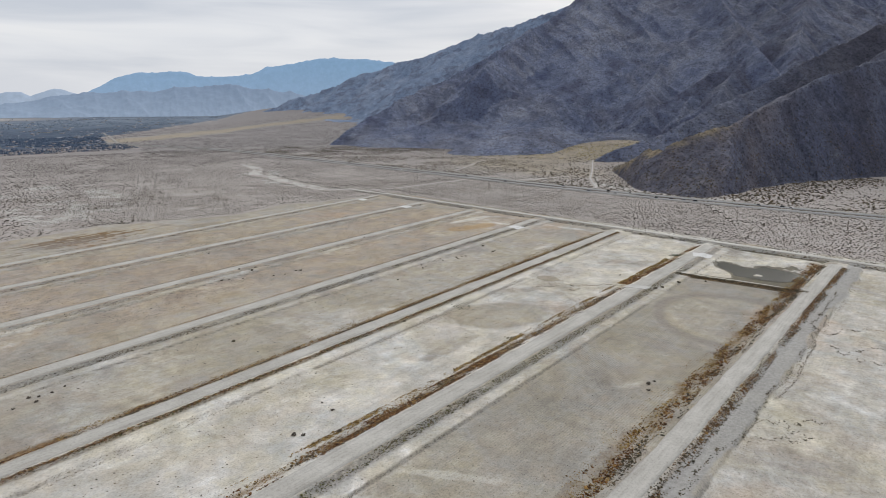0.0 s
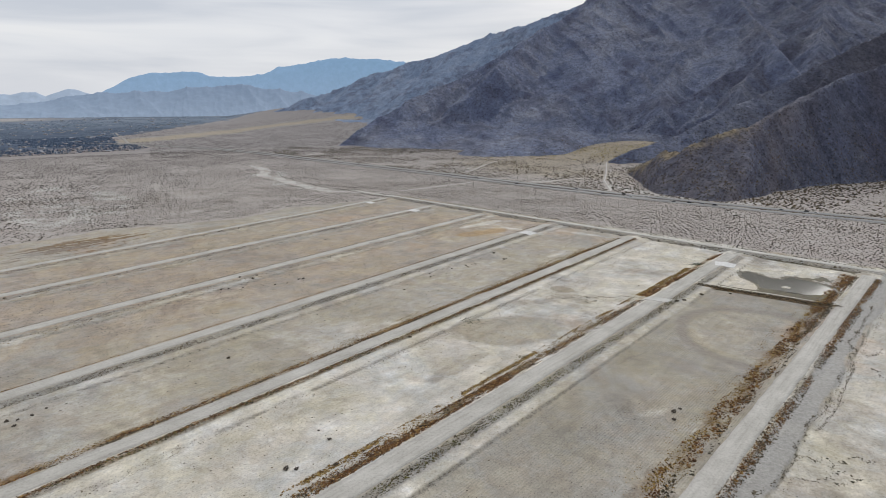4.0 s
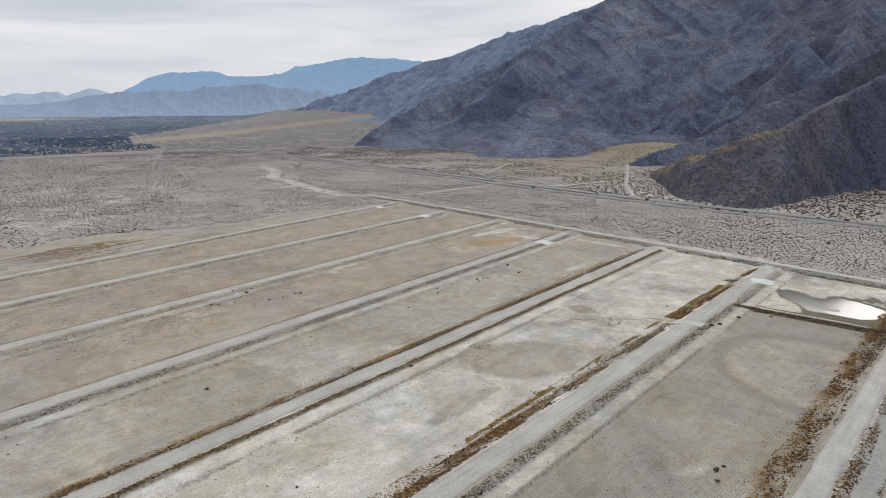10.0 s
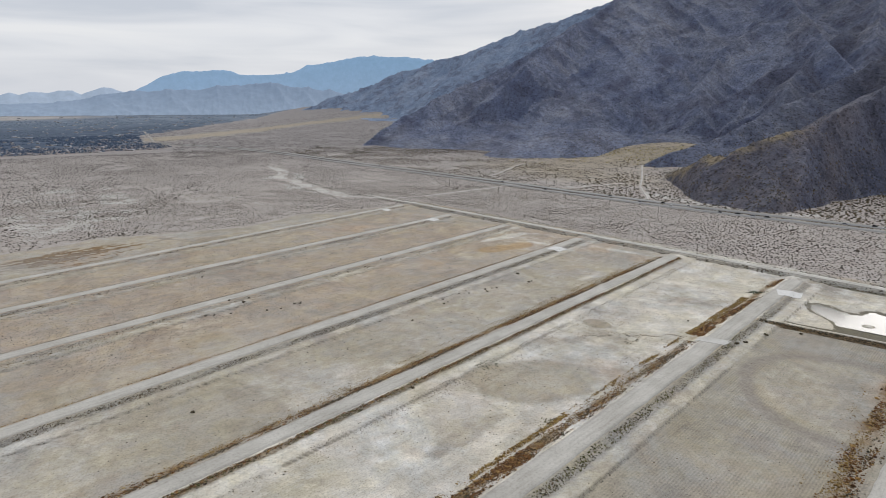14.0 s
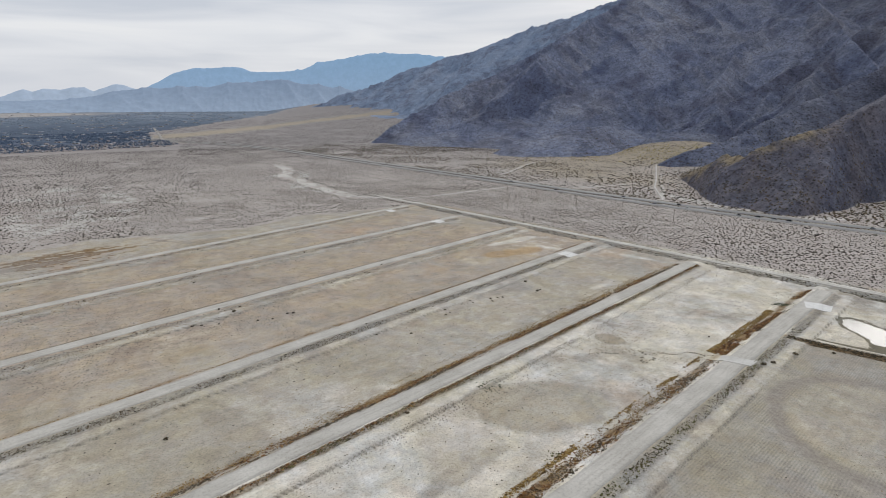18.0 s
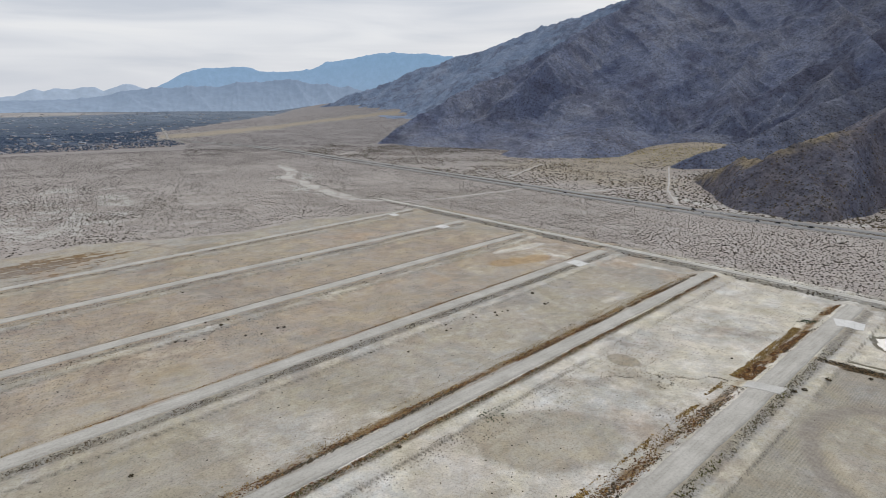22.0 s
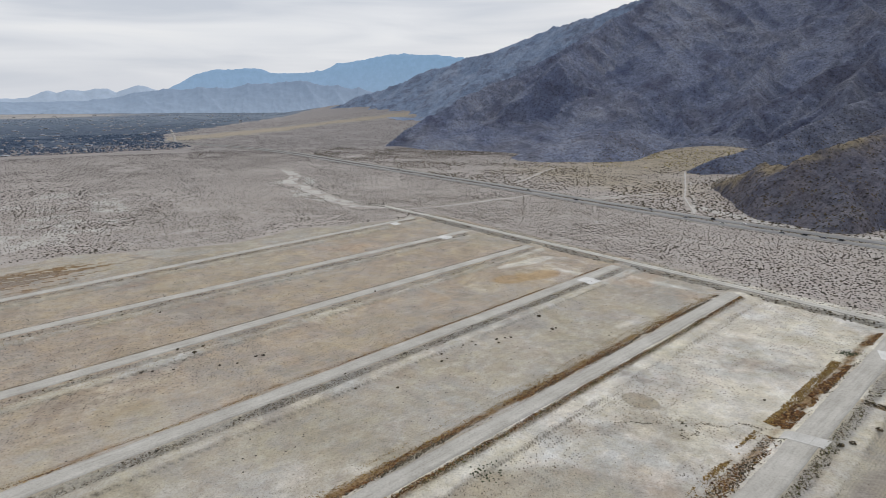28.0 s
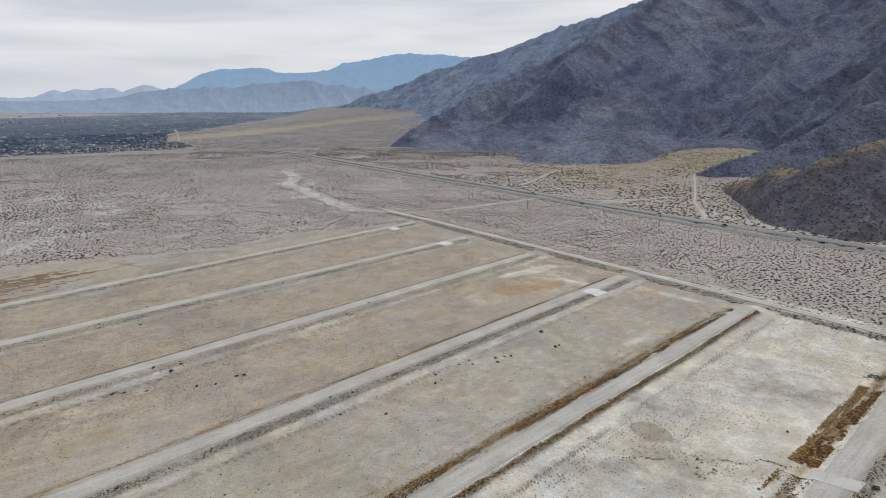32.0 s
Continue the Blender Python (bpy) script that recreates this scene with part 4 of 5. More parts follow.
def far_range(name, profile, dist, depth, mat, seed, label, rugged=0.06):
    turns = np.arange(profile[0][0], profile[-1][0], 0.09)
    deep = np.linspace(-1, 0.5, 40)
    A, K = np.meshgrid(np.radians(turns), deep)
    D = dist + depth * K
    x, y = D * np.sin(A), D * np.cos(A)
    crest = (np.interp(turns, *np.array(profile).T) * (1 + rugged * (ridged(turns * 0.5 + seed, turns * 0 + seed, 4, 0.45) - 0.6)))[None, :]
    fall = np.clip(1 - np.abs(K) ** 1.1, 0, 1)
    n = 0.7 * ridged(np.degrees(A) * 0.42 + 0.9 * K + seed, K * 0.7 + seed, 3, 0.5) + 0.3 * ridged(np.degrees(A) * 1.3 - K + seed, K * 2.0, 3, 0.5) - 0.55
    z = crest * fall + n * 0.40 * crest * (1 - fall) * 2.4 * fall + 0.55 * crest * fall * (1 - fall) * (ridged(x / 210 + seed, y / 210, 5, 0.6) - 0.6) + 9 * (fbm(x / 40, y / 40, 4) - 0.5) - 4
    ob = mesh_object(name, np.stack([x, y, z], -1).reshape(-1, 3), grid_faces(*x.shape)[:, ::-1], mat)
    return tagged(ob, label, "mountain range", kind="structure")


far_range("backdrop_range", RANGE_A, 4300, 500, haze_glow_material("hazy_range_near", (0.085, 0.11, 0.15), (0.165, 0.225, 0.32), 0.74, 240.0), 2.0, "desert mountain range in the distance, haze painted as blue-grey glow", 0.15)
far_range("backdrop_range", RANGE_C, 4550, 250, haze_glow_material("hazy_range_pale", (0.15, 0.18, 0.23), (0.34, 0.42, 0.53), 0.66, 200.0), 8.0, "low mountain range on the horizon, haze painted as pale glow")
far_range("backdrop_range", RANGE_B, 4760, 300, haze_glow_material("hazy_range_blue", (0.08, 0.115, 0.18), (0.22, 0.36, 0.52), 0.74, 420.0), 5.0, "high mountain range on the horizon, haze painted as blue glow")

# ---- scrub: blobs scattered in one mesh each ----


def blob_variants(seed, rings=((0.0, 0.80), (0.55, 1.0)), sides=5):
    rng = np.random.RandomState(seed)
    out = []
    for _ in range(8):
        v = []
        for z, r in rings:
            for k in range(sides):
                a = 2 * math.pi * (k + 0.5 * z) / sides
                rr = r * rng.uniform(0.6, 1.25)
                v.append((rr * math.cos(a), rr * math.sin(a), z - 0.15 + rng.uniform(-0.12, 0.12) * (z > 0)))
        v.append((rng.uniform(-0.2, 0.2), rng.uniform(-0.2, 0.2), rng.uniform(0.75, 1.05)))
        out.append(v)
    f = []
    for q in range(len(rings) - 1):
        for k in range(sides):
            a, b = q * sides + k, q * sides + (k + 1) % sides
            f += [(a, b, b + sides), (a, b + sides, a + sides)]
    top, base = len(rings) * sides, (len(rings) - 1) * sides
    f += [(base + k, base + (k + 1) % sides, top) for k in range(sides)]
    return np.array(out), np.array(f)


def scatter(name, pts, size, mat, label, category="scrub", tall=0.8, seed=1, stretch=0.25, sides=5, rings=((0.0, 0.80), (0.55, 1.0))):
    """Many small clumps as one mesh; pts are x, y, z on the ground."""
    rng = np.random.RandomState(seed)
    base, f = blob_variants(seed, rings, sides)
    n, k = len(pts), base.shape[1]
    v = base[rng.randint(0, len(base), n)].copy()
    v[:, :, 0] *= 1 + rng.uniform(-stretch, stretch, n)[:, None]
    v[:, :, 2] *= tall * rng.uniform(0.7, 1.25, n)[:, None]
    a = rng.uniform(0, 2 * math.pi, n)
    c, s = np.cos(a)[:, None], np.sin(a)[:, None]
    x, y = v[:, :, 0] * c - v[:, :, 1] * s, v[:, :, 0] * s + v[:, :, 1] * c
    v = np.stack([x, y, v[:, :, 2]], -1) * np.asarray(size)[:, None, None] + np.asarray(pts)[:, None, :]
    faces = (f[None] + (np.arange(n) * k)[:, None, None]).reshape(-1, 3)
    return tagged(mesh_object(name, v.reshape(-1, 3), faces, mat, False), label, category, kind="stuff")


def on_ground(x, y):
    return np.column_stack([x, y, lay(x, y)])


def jittered(gap, turn, box_x, box_y, rng, loose=0.36):
    """Points of a loose grid, turned by some degrees."""
    a = radians(turn)
    cx, cy, half = sum(box_x) / 2, sum(box_y) / 2, math.hypot(box_x[1] - box_x[0], box_y[1] - box_y[0]) / 2
    u, v = np.meshgrid(np.arange(-half, half, gap), np.arange(-half, half, gap * 0.87))
    u = u + (np.arange(u.shape[0]) % 2)[:, None] * gap / 2
    u, v = (u + rng.uniform(-loose, loose, u.shape) * gap).ravel(), (v + rng.uniform(-loose, loose, v.shape) * gap).ravel()
    x, y = cx + u * math.cos(a) - v * math.sin(a), cy + u * math.sin(a) + v * math.cos(a)
    keep = (x > box_x[0]) & (x < box_x[1]) & (y > box_y[0]) & (y < box_y[1])
    return x[keep], y[keep]


def highway_north(x):
    return np.interp(x, [p[0] for p in HIGHWAY[::-1]], [p[1] for p in HIGHWAY[::-1]])


def open_desert(x, y):
    """Where shrubs may stand: off the basins, the bare aprons, the highway and the mountain; also metres past the cross road."""
    az = np.degrees(np.arctan2(x, y - 40))
    past, west = beyond_cross(x, y), road_coords(x, y, ROADS[-1])
    edge = np.interp(west[0], (240, 300, 350, 405, 470, 505, 570), (-84, -84, -58, -33, -44, -24, -6))
    out = (past > 11) | ((west[1] < edge - 3) & (west[1] < -8))
    out &= (along_chain(x, y, HIGHWAY)[0] > 18) & (az > -53) & (az < 47)
    for track in TRACKS:
        out &= along_chain(x, y, track)[0] > 3.5
    pick = np.nonzero(out & (x > 60) & (y > 560))[0]
    out[pick] &= massif(x[pick], y[pick], RIDGES, 0.60, 62.0, 12.0)[0] < -2
    return out, past


def desert_scrub():
    """Single low shrubs, evenly spaced as desert shrubs are, with bare sand between."""
    rng = np.random.RandomState(11)
    for near, gap, lo, hi in ((True, 2.9, 250, 820), (False, 4.2, 820, 1480)):
        x, y = jittered(gap, 24, (-1050, 780), (250, 1500), rng, 0.46)
        far = np.hypot(x, y)
        keep = (far > lo) & (far <= hi)
        x, y = x[keep], y[keep]
        free, past = open_desert(x, y)
        north = y > highway_north(x)
        n = fbm(x / 34, y / 34, 4)
        chance = np.where(north, 0.36, 0.90) * step(0.20, 0.40, n + 0.12) * (1 - 0.9 * step(13, 6, along_chain(x, y, WASH)[0]))
        chance = chance * np.where((past > 0) & (past < 26) & (line_coords(x, y, XA, XB)[0] > -25), 0.45, 1.0)
        chance = chance * (1 - 0.45 * step(0.5, 0.62, fbm(x / 90 + 5, y / 90, 4)) * (x < -150))
        keep = free & (rng.rand(len(x)) < chance)
        x, y, n = x[keep], y[keep], n[keep]
        size = rng.uniform(0.38, 0.90, len(x)) * (1.0 if near else 1.65) * (0.65 + 0.75 * n) * np.where(rng.rand(len(x)) < 0.03, 1.7, 1.0)
        if near:
            scatter("desert_scrub", on_ground(x, y), size, M_CREOSOTE, "low grey-brown desert shrubs dotted over pale sand", seed=7, sides=4, tall=0.66)
        else:
            scatter("desert_scrub", on_ground(x, y), size, M_FAR_SCRUB, "low grey-brown desert shrubs thinning into the distance", seed=8, sides=4, tall=0.62, rings=((0.0, 1.0),))


def fan_bushes():
    """Larger dark bushes on the slope between highway and mountain, yellow ones below the canyon."""
    rng = np.random.RandomState(12)
    x, y = jittered(6.4, 10, (-420, 640), (560, 1480), rng, 0.45)
    free = open_desert(x, y)[0]
    north = y > highway_north(x) + 12
    keep = free & north & (rng.rand(len(x)) < 0.85 * step(0.34, 0.56, fbm(x / 55 + 2, y / 55, 4)))
    x, y = x[keep], y[keep]
    fan = 1.15 * np.exp(-(((x - 300) / 230) ** 2 + ((y - 1190) / 130) ** 2)) > 0.25 + rng.rand(len(x)) * 0.8
    size = rng.uniform(0.8, 1.75, len(x))
    scatter("creosote_bushes", on_ground(x[~fan], y[~fan]), size[~fan], M_DARK, "dark creosote bushes on the slope below the mountain", seed=13, sides=5)
    scatter("yellow_brittlebush", on_ground(x[fan], y[fan]), size[fan], M_YELLOW, "yellow flowering bushes on the fan below the canyon", seed=14, sides=5)


TRACKS = [  # dirt tracks worn into the desert
    [(194, 690), (208, 750), (222, 830), (246, 910), (284, 1050)],
    [(82, 780), (118, 806), (150, 826), (205, 858)],
    [(20, 925), (36, 968), (58, 1040), (84, 1110)],
    [(-112, 716), (-150, 722), (-196, 748)],
    [(-100, 712), (-52, 742), (2, 790), (38, 818)],
    [(-330, 1195), (-320, 1260), (-310, 1330)],
]
M_YELLOW = brush_material("yellow_flowering_scrub", [(0.0, (0.12, 0.105, 0.045)), (0.5, (0.29, 0.235, 0.075)), (1.0, (0.42, 0.345, 0.12))])
M_TRACK = mottled("pale_dirt_track", [(0.3, (0.42, 0.395, 0.365)), (0.7, (0.52, 0.495, 0.465))], 0.08)
for track in TRACKS:
    ribbon("track", track, 1.1, M_TRACK, 0.07, 3.0, 1.1, label="pale dirt track worn across the desert")
desert_scrub()
fan_bushes()


def near_scrub():
    """Small shrubs along the far verge of the cross road."""
    rng = np.random.RandomState(17)
    e = unit(XA, XB)
    s, d = rng.uniform(-60, 640, 5200), rng.uniform(8, 40, 5200)
    x, y = XA[0] + e[0] * s - e[1] * d, XA[1] + e[1] * s + e[0] * d
    scatter("small_scrub", on_ground(x, y), rng.uniform(0.2, 0.46, len(x)), M_CREOSOTE, "small grey-brown shrubs between the larger ones on pale sand", seed=18, sides=4, rings=((0.0, 1.0),))


near_scrub()


def bajada_scrub():
    """Clumps of scrub on the long fan beyond the highway."""
    rng = np.random.RandomState(15)
    n = 34000
    a, d = np.radians(rng.uniform(-33, 4, n)), 1330 + 1700 * rng.rand(n) ** 1.3
    x, y = d * np.sin(a), d * np.cos(a)
    thin = 1 - 0.9 * step(100, 40, along_chain(x, y, BAND)[0])
    h = massif(x, y, RIDGES, 0.60, 62.0, 12.0)[0]
    keep = (np.degrees(a) > town_side(d)) & (rng.rand(n) < thin * step(0.25, 0.5, fbm(x / 50, y / 50, 3))) & (h < -2) & (along_chain(x, y, HIGHWAY)[0] > 18)
    scatter("bajada_scrub", on_ground(x[keep], y[keep]), rng.uniform(1.0, 2.3, keep.sum()), M_FAR_SCRUB, "grey-brown scrub dotted over the long alluvial fan", seed=16, tall=0.45, sides=4, rings=((0.0, 1.0),))


bajada_scrub()


def slope_scrub():
    rng = np.random.RandomState(5)
    n = 34000
    a, d = np.radians(rng.uniform(8, 44, n)), rng.uniform(610, 1350, n)
    x, y = d * np.sin(a), d * np.cos(a)
    h, z, _, _, _ = massif(x, y, RIDGES, 0.60, 62.0, 12.0)
    keep = (h > -3) & (h < 95) & (rng.rand(n) < 0.95 - h / 130)
    scatter("slope_scrub", np.column_stack([x, y, z])[keep], rng.uniform(0.6, 1.5, keep.sum()), M_DARK, "dark shrubs scattered over the rocky lower slope", seed=3, sides=5, rings=((0.0, 1.0),))


slope_scrub()


def spur_foot_bushes():
    rng = np.random.RandomState(88)
    x, y = rng.uniform(345, 640, 1500), rng.uniform(590, 860, 1500)
    mid = 648 + (x - 338) * 0.80
    keep = (y < mid + 6) & (y > mid - 95) & (along_chain(x, y, HIGHWAY)[0] > 24) & (massif(x, y, RIDGES, 0.60, 62.0, 12.0)[0] < 0)
    scatter("large_bushes", on_ground(x[keep], y[keep]), rng.uniform(0.9, 1.9, keep.sum()), M_DARK, "large dark bushes on pale sand below the rocky spur", seed=89)


spur_foot_bushes()


def strip(name, road, lo, hi, s0, s1, per, mat, label, size=(0.35, 0.9), patch=0.42, seed=1, tall=0.7, grain=14.0, taper=0.0):
    """Brush in a band beside an embankment road: lo and hi are metres east of its middle, s0 and s1 metres short of its far end."""
    rng = np.random.RandomState(seed)
    r = ROADS[road]
    ln = math.hypot(r[2] - r[0], r[3] - r[1])
    n = int((s1 - s0) * (hi - lo) * per * 10)
    back, u = rng.uniform(s0, s1, n), rng.rand(n)
    s = ln - back
    d = hi - (hi - lo) * (1 - u) * (1 - taper * (s1 - back) / (s1 - s0))
    e = unit(r[:2], r[2:4])
    x, y = r[0] + e[0] * s + e[1] * d, r[1] + e[1] * s - e[0] * d
    thick = fbm(s / grain + 13 * seed, d / 3.2, 4)
    edge = 1 - np.abs(2 * u - 1) ** 2
    keep = (rng.rand(n) < step(patch - 0.12, patch + 0.12, thick) * (0.25 + 0.75 * edge)) & (np.degrees(np.arctan2(x, y - 30)) > -60)
    return scatter(name, on_ground(x[keep], y[keep]), rng.uniform(size[0] * 0.26, size[1] * 0.38, keep.sum()) * np.where(rng.rand(keep.sum()) < 0.08, 1.9, 1.0), mat, label, "brush", tall, seed, 0.35, 5 if mat is M_STRAW else 4, ((0.0, 1.0),) if mat is M_STRAW else ((0.0, 0.80), (0.55, 1.0)))


M_OLIVE = brush_material("olive_scrub", [(0.0, (0.05, 0.052, 0.022)), (0.6, (0.11, 0.105, 0.04)), (1.0, (0.17, 0.15, 0.06))])
M_STRAW = brush_material("straw_brush", [(0.0, (0.11, 0.065, 0.022)), (0.4, (0.22, 0.135, 0.04)), (0.8, (0.28, 0.195, 0.075)), (1.0, (0.32, 0.25, 0.13))])
M_GOLD = brush_material("golden_brush", [(0.0, (0.075, 0.048, 0.022)), (0.35, (0.19, 0.115, 0.036)), (0.7, (0.30, 0.195, 0.062)), (1.0, (0.38, 0.285, 0.125))])
GOLDEN = "golden dry brush along the foot of the embankment"
RUSTY, DARKY, STRAWY = "rust-brown dry brush matted along the embankment", "dark dried shrubs lining the gravel embankment", "straw-coloured dry brush at the foot of the embankment"
strip("rusty_brush", 0, -15, -6.0, 4, 420, 0.42, M_RUST, RUSTY, (0.4, 1.25), 0.52, 1, grain=11.0)
strip("dark_brush", 0, -9.5, -4.4, 4, 420, 0.6, M_DARK, DARKY, (0.3, 1.0), 0.47, 28)
strip("straw_brush", 0, -21, -8, 60, 420, 0.22, M_STRAW, STRAWY, (0.3, 0.7), 0.52, 2)
strip("rusty_brush", 0, 3.8, 7.5, 150, 420, 0.7, M_RUST, RUSTY, (0.3, 0.85), 0.52, 29)
strip("dark_brush", 0, 3.6, 8.2, 6, 420, 0.3, M_DARK, DARKY, (0.3, 0.95), 0.45, 3)
strip("rusty_brush", 0, 3.6, 7.0, 6, 150, 0.9, M_RUST, RUSTY, (0.4, 0.9), 0.46, 4)
strip("rusty_brush", 0, -12, -6.0, 4, 150, 0.6, M_RUST, RUSTY, (0.35, 1.0), 0.49, 44, grain=10.0)
strip("dark_brush", 0, 14.5, 17.5, 20, 420, 0.30, M_DARK, DARKY, (0.2, 0.5), 0.50, 5)
strip("rusty_brush", 1, -12.5, -5.2, 142, 290, 0.55, M_RUST, RUSTY, (0.3, 0.9), 0.52, 6, grain=11.0)
strip("rusty_brush", 1, -11.8, -5.0, 270, 520, 2.0, M_RUST, RUSTY, (0.35, 1.0), 0.45, 51, grain=16.0)
strip("golden_brush", 1, -15.0, -12.4, 142, 420, 1.5, M_GOLD, GOLDEN, (0.35, 0.9), 0.49, 52, grain=9.0)
strip("golden_brush", 1, -14.8, -12.2, 57, 134, 1.4, M_GOLD, GOLDEN, (0.4, 1.0), 0.40, 53, taper=0.2)
strip("golden_brush", 2, -11.5, -8.5, 10, 560, 0.3, M_GOLD, GOLDEN, (0.3, 0.8), 0.53, 54)
strip("golden_brush", 0, -14.5, -10.5, 4, 300, 0.4, M_GOLD, GOLDEN, (0.4, 1.0), 0.52, 55)
strip("dark_brush", 1, -11, -4.9, 142, 520, 0.42, M_DARK, DARKY, (0.3, 1.0), 0.51, 43, grain=7.0)
strip("straw_brush", 1, -14.5, -7, 142, 520, 0.5, M_STRAW, STRAWY, (0.3, 0.8), 0.50, 7)
strip("rusty_brush", 1, -13.0, -6.0, 58, 134, 2.3, M_RUST, RUSTY, (0.5, 1.2), 0.44, 8, grain=8.0, taper=0.6)
strip("dark_brush", 1, -9.5, -4.5, 46, 96, 0.22, M_DARK, DARKY, (0.4, 1.0), 0.44, 38)
strip("straw_brush", 1, -14.4, -10.4, 56, 134, 2.0, M_STRAW, STRAWY, (0.4, 0.9), 0.40, 9, taper=0.25)
strip("rusty_brush", 1, -11, -6, 4, 27, 1.1, M_RUST, RUSTY, (0.4, 0.9), 0.36, 10, taper=0.5)
strip("dark_brush", 1, 4.8, 9.2, 40, 520, 0.28, M_DARK, DARKY, (0.3, 0.85), 0.46, 11)
strip("green_brush", 1, 5.0, 8.8, 60, 520, 0.22, M_OLIVE, "small olive-green shrubs on the gravel bank", (0.4, 0.9), 0.46, 30)
strip("olive_brush", 2, 4.2, 6.8, 4, 420, 0.35, M_OLIVE, "small olive-green shrubs on the gravel bank", (0.3, 0.8), 0.46, 33)
strip("dark_brush", 1, 14.6, 15.8, 150, 520, 0.9, M_DARK, DARKY, (0.15, 0.4), 0.50, 12)
strip("rusty_brush", 2, -10.5, -4.4, 10, 600, 0.9, M_RUST, RUSTY, (0.3, 0.95), 0.53, 13, grain=20.0)
strip("dark_brush", 2, -8.5, -4.2, 10, 600, 0.7, M_DARK, DARKY, (0.3, 0.9), 0.50, 49, grain=9.0)
strip("straw_brush", 2, -15.5, -8, 20, 330, 0.6, M_STRAW, STRAWY, (0.25, 0.6), 0.50, 14)
strip("rusty_brush", 2, 4.0, 5.9, 4, 600, 0.9, M_RUST, RUSTY, (0.35, 0.85), 0.43, 15)
strip("dark_brush", 2, 4.2, 6.8, 4, 600, 0.3, M_DARK, DARKY, (0.3, 0.8), 0.40, 16)
strip("dark_brush", 2, 12.5, 16.5, 30, 500, 0.6, M_DARK, DARKY, (0.15, 0.42), 0.52, 17)
strip("straw_brush", 2, -12, -8, 10, 600, 0.4, M_STRAW, STRAWY, (0.3, 0.7), 0.47, 39)
strip("straw_brush", 3, -10, -4.8, 10, 650, 0.8, M_STRAW, STRAWY, (0.25, 0.55), 0.50, 40)
strip("straw_brush", 4, -8, -4.4, 10, 650, 0.4, M_STRAW, STRAWY, (0.25, 0.5), 0.50, 41)
strip("straw_brush", 0, -13, -6, 6, 420, 0.5, M_STRAW, STRAWY, (0.35, 0.8), 0.52, 42)
strip("rusty_brush", 3, -9.0, -4.5, 10, 650, 0.7, M_RUST, RUSTY, (0.25, 0.75), 0.53, 18, grain=24.0)
strip("dark_brush", 3, 4.4, 9.2, 10, 650, 0.6, M_DARK, DARKY, (0.25, 0.7), 0.46, 19)
strip("dark_brush", 3, 14.2, 15.2, 40, 650, 1.0, M_DARK, DARKY, (0.15, 0.4), 0.46, 20)
strip("dark_brush", 4, -5.8, -4.2, 6, 650, 0.9, M_DARK, DARKY, (0.25, 0.55), 0.42, 21)
strip("dark_brush", 4, 4.4, 10.5, 10, 650, 0.14, M_DARK, DARKY, (0.3, 0.8), 0.46, 22)
strip("dark_brush", 5, -5.6, -4.0, 6, 600, 0.45, M_DARK, DARKY, (0.25, 0.6), 0.46, 23)
strip("dark_brush", 5, 4.2, 9.5, 6, 600, 0.20, M_DARK, DARKY, (0.35, 0.9), 0.46, 24)
strip("straw_brush", 5, 8, 17, 80, 500, 0.10, M_STRAW, STRAWY, (0.3, 0.6), 0.48, 25)
strip("dark_brush", 6, -5.0, -3.6, 6, 560, 0.35, M_DARK, DARKY, (0.25, 0.6), 0.46, 26)
strip("dark_brush", 6, 3.8, 8.5, 6, 560, 0.20, M_DARK, DARKY, (0.35, 0.95), 0.46, 27)


strip("dark_brush", 4, 13.6, 15.0, 20, 650, 0.7, M_DARK, DARKY, (0.15, 0.4), 0.48, 45)
strip("dark_brush", 5, 13.2, 14.8, 20, 600, 0.5, M_DARK, DARKY, (0.15, 0.4), 0.50, 46)
strip("straw_brush", 4, 8, 13, 30, 600, 0.25, M_STRAW, STRAWY, (0.2, 0.5), 0.50, 47)
strip("straw_brush", 6, -9, -4, 20, 540, 0.2, M_STRAW, STRAWY, (0.25, 0.5), 0.50, 48)


def median_scrub():
    """Shrubs between and beside the two carriageways."""
    rng = np.random.RandomState(81)
    x, y = [], []
    for a, b in zip(HIGHWAY, HIGHWAY[1:]):
        ln, e = math.hypot(b[0] - a[0], b[1] - a[1]), unit(a, b)
        for lo, hi, per in ((-2.6, 2.6, 0.50), (17.2, 21.5, 0.22), (-21.5, -17.2, 0.22)):
            n = int(ln * (hi - lo) * per)
            s, d = rng.uniform(0, ln, n), rng.uniform(lo, hi, n)
            x.append(a[0] + e[0] * s + e[1] * d), y.append(a[1] + e[1] * s - e[0] * d)
    x, y = np.concatenate(x), np.concatenate(y)
    keep = rng.rand(len(x)) < step(0.25, 0.5, fbm(x / 25, y / 25, 3))
    scatter("roadside_scrub", on_ground(x[keep], y[keep]), rng.uniform(0.4, 0.9, keep.sum()), M_DARK, "dark shrubs along the verges and median of the highway", "scrub", 0.8, 82, 0.3, 4, ((0.0, 1.0),))


median_scrub()


def basin_weeds(cx, cy, spread_x, spread_y, count, mat, label, seed):
    rng = np.random.RandomState(seed)
    x, y = cx + rng.normal(0, spread_x, count), cy + rng.normal(0, spread_y, count)
    scatter("basin_weeds", on_ground(x, y), rng.uniform(0.2, 0.45, count), mat, label, "weeds", 0.6, seed, 0.3, 4)


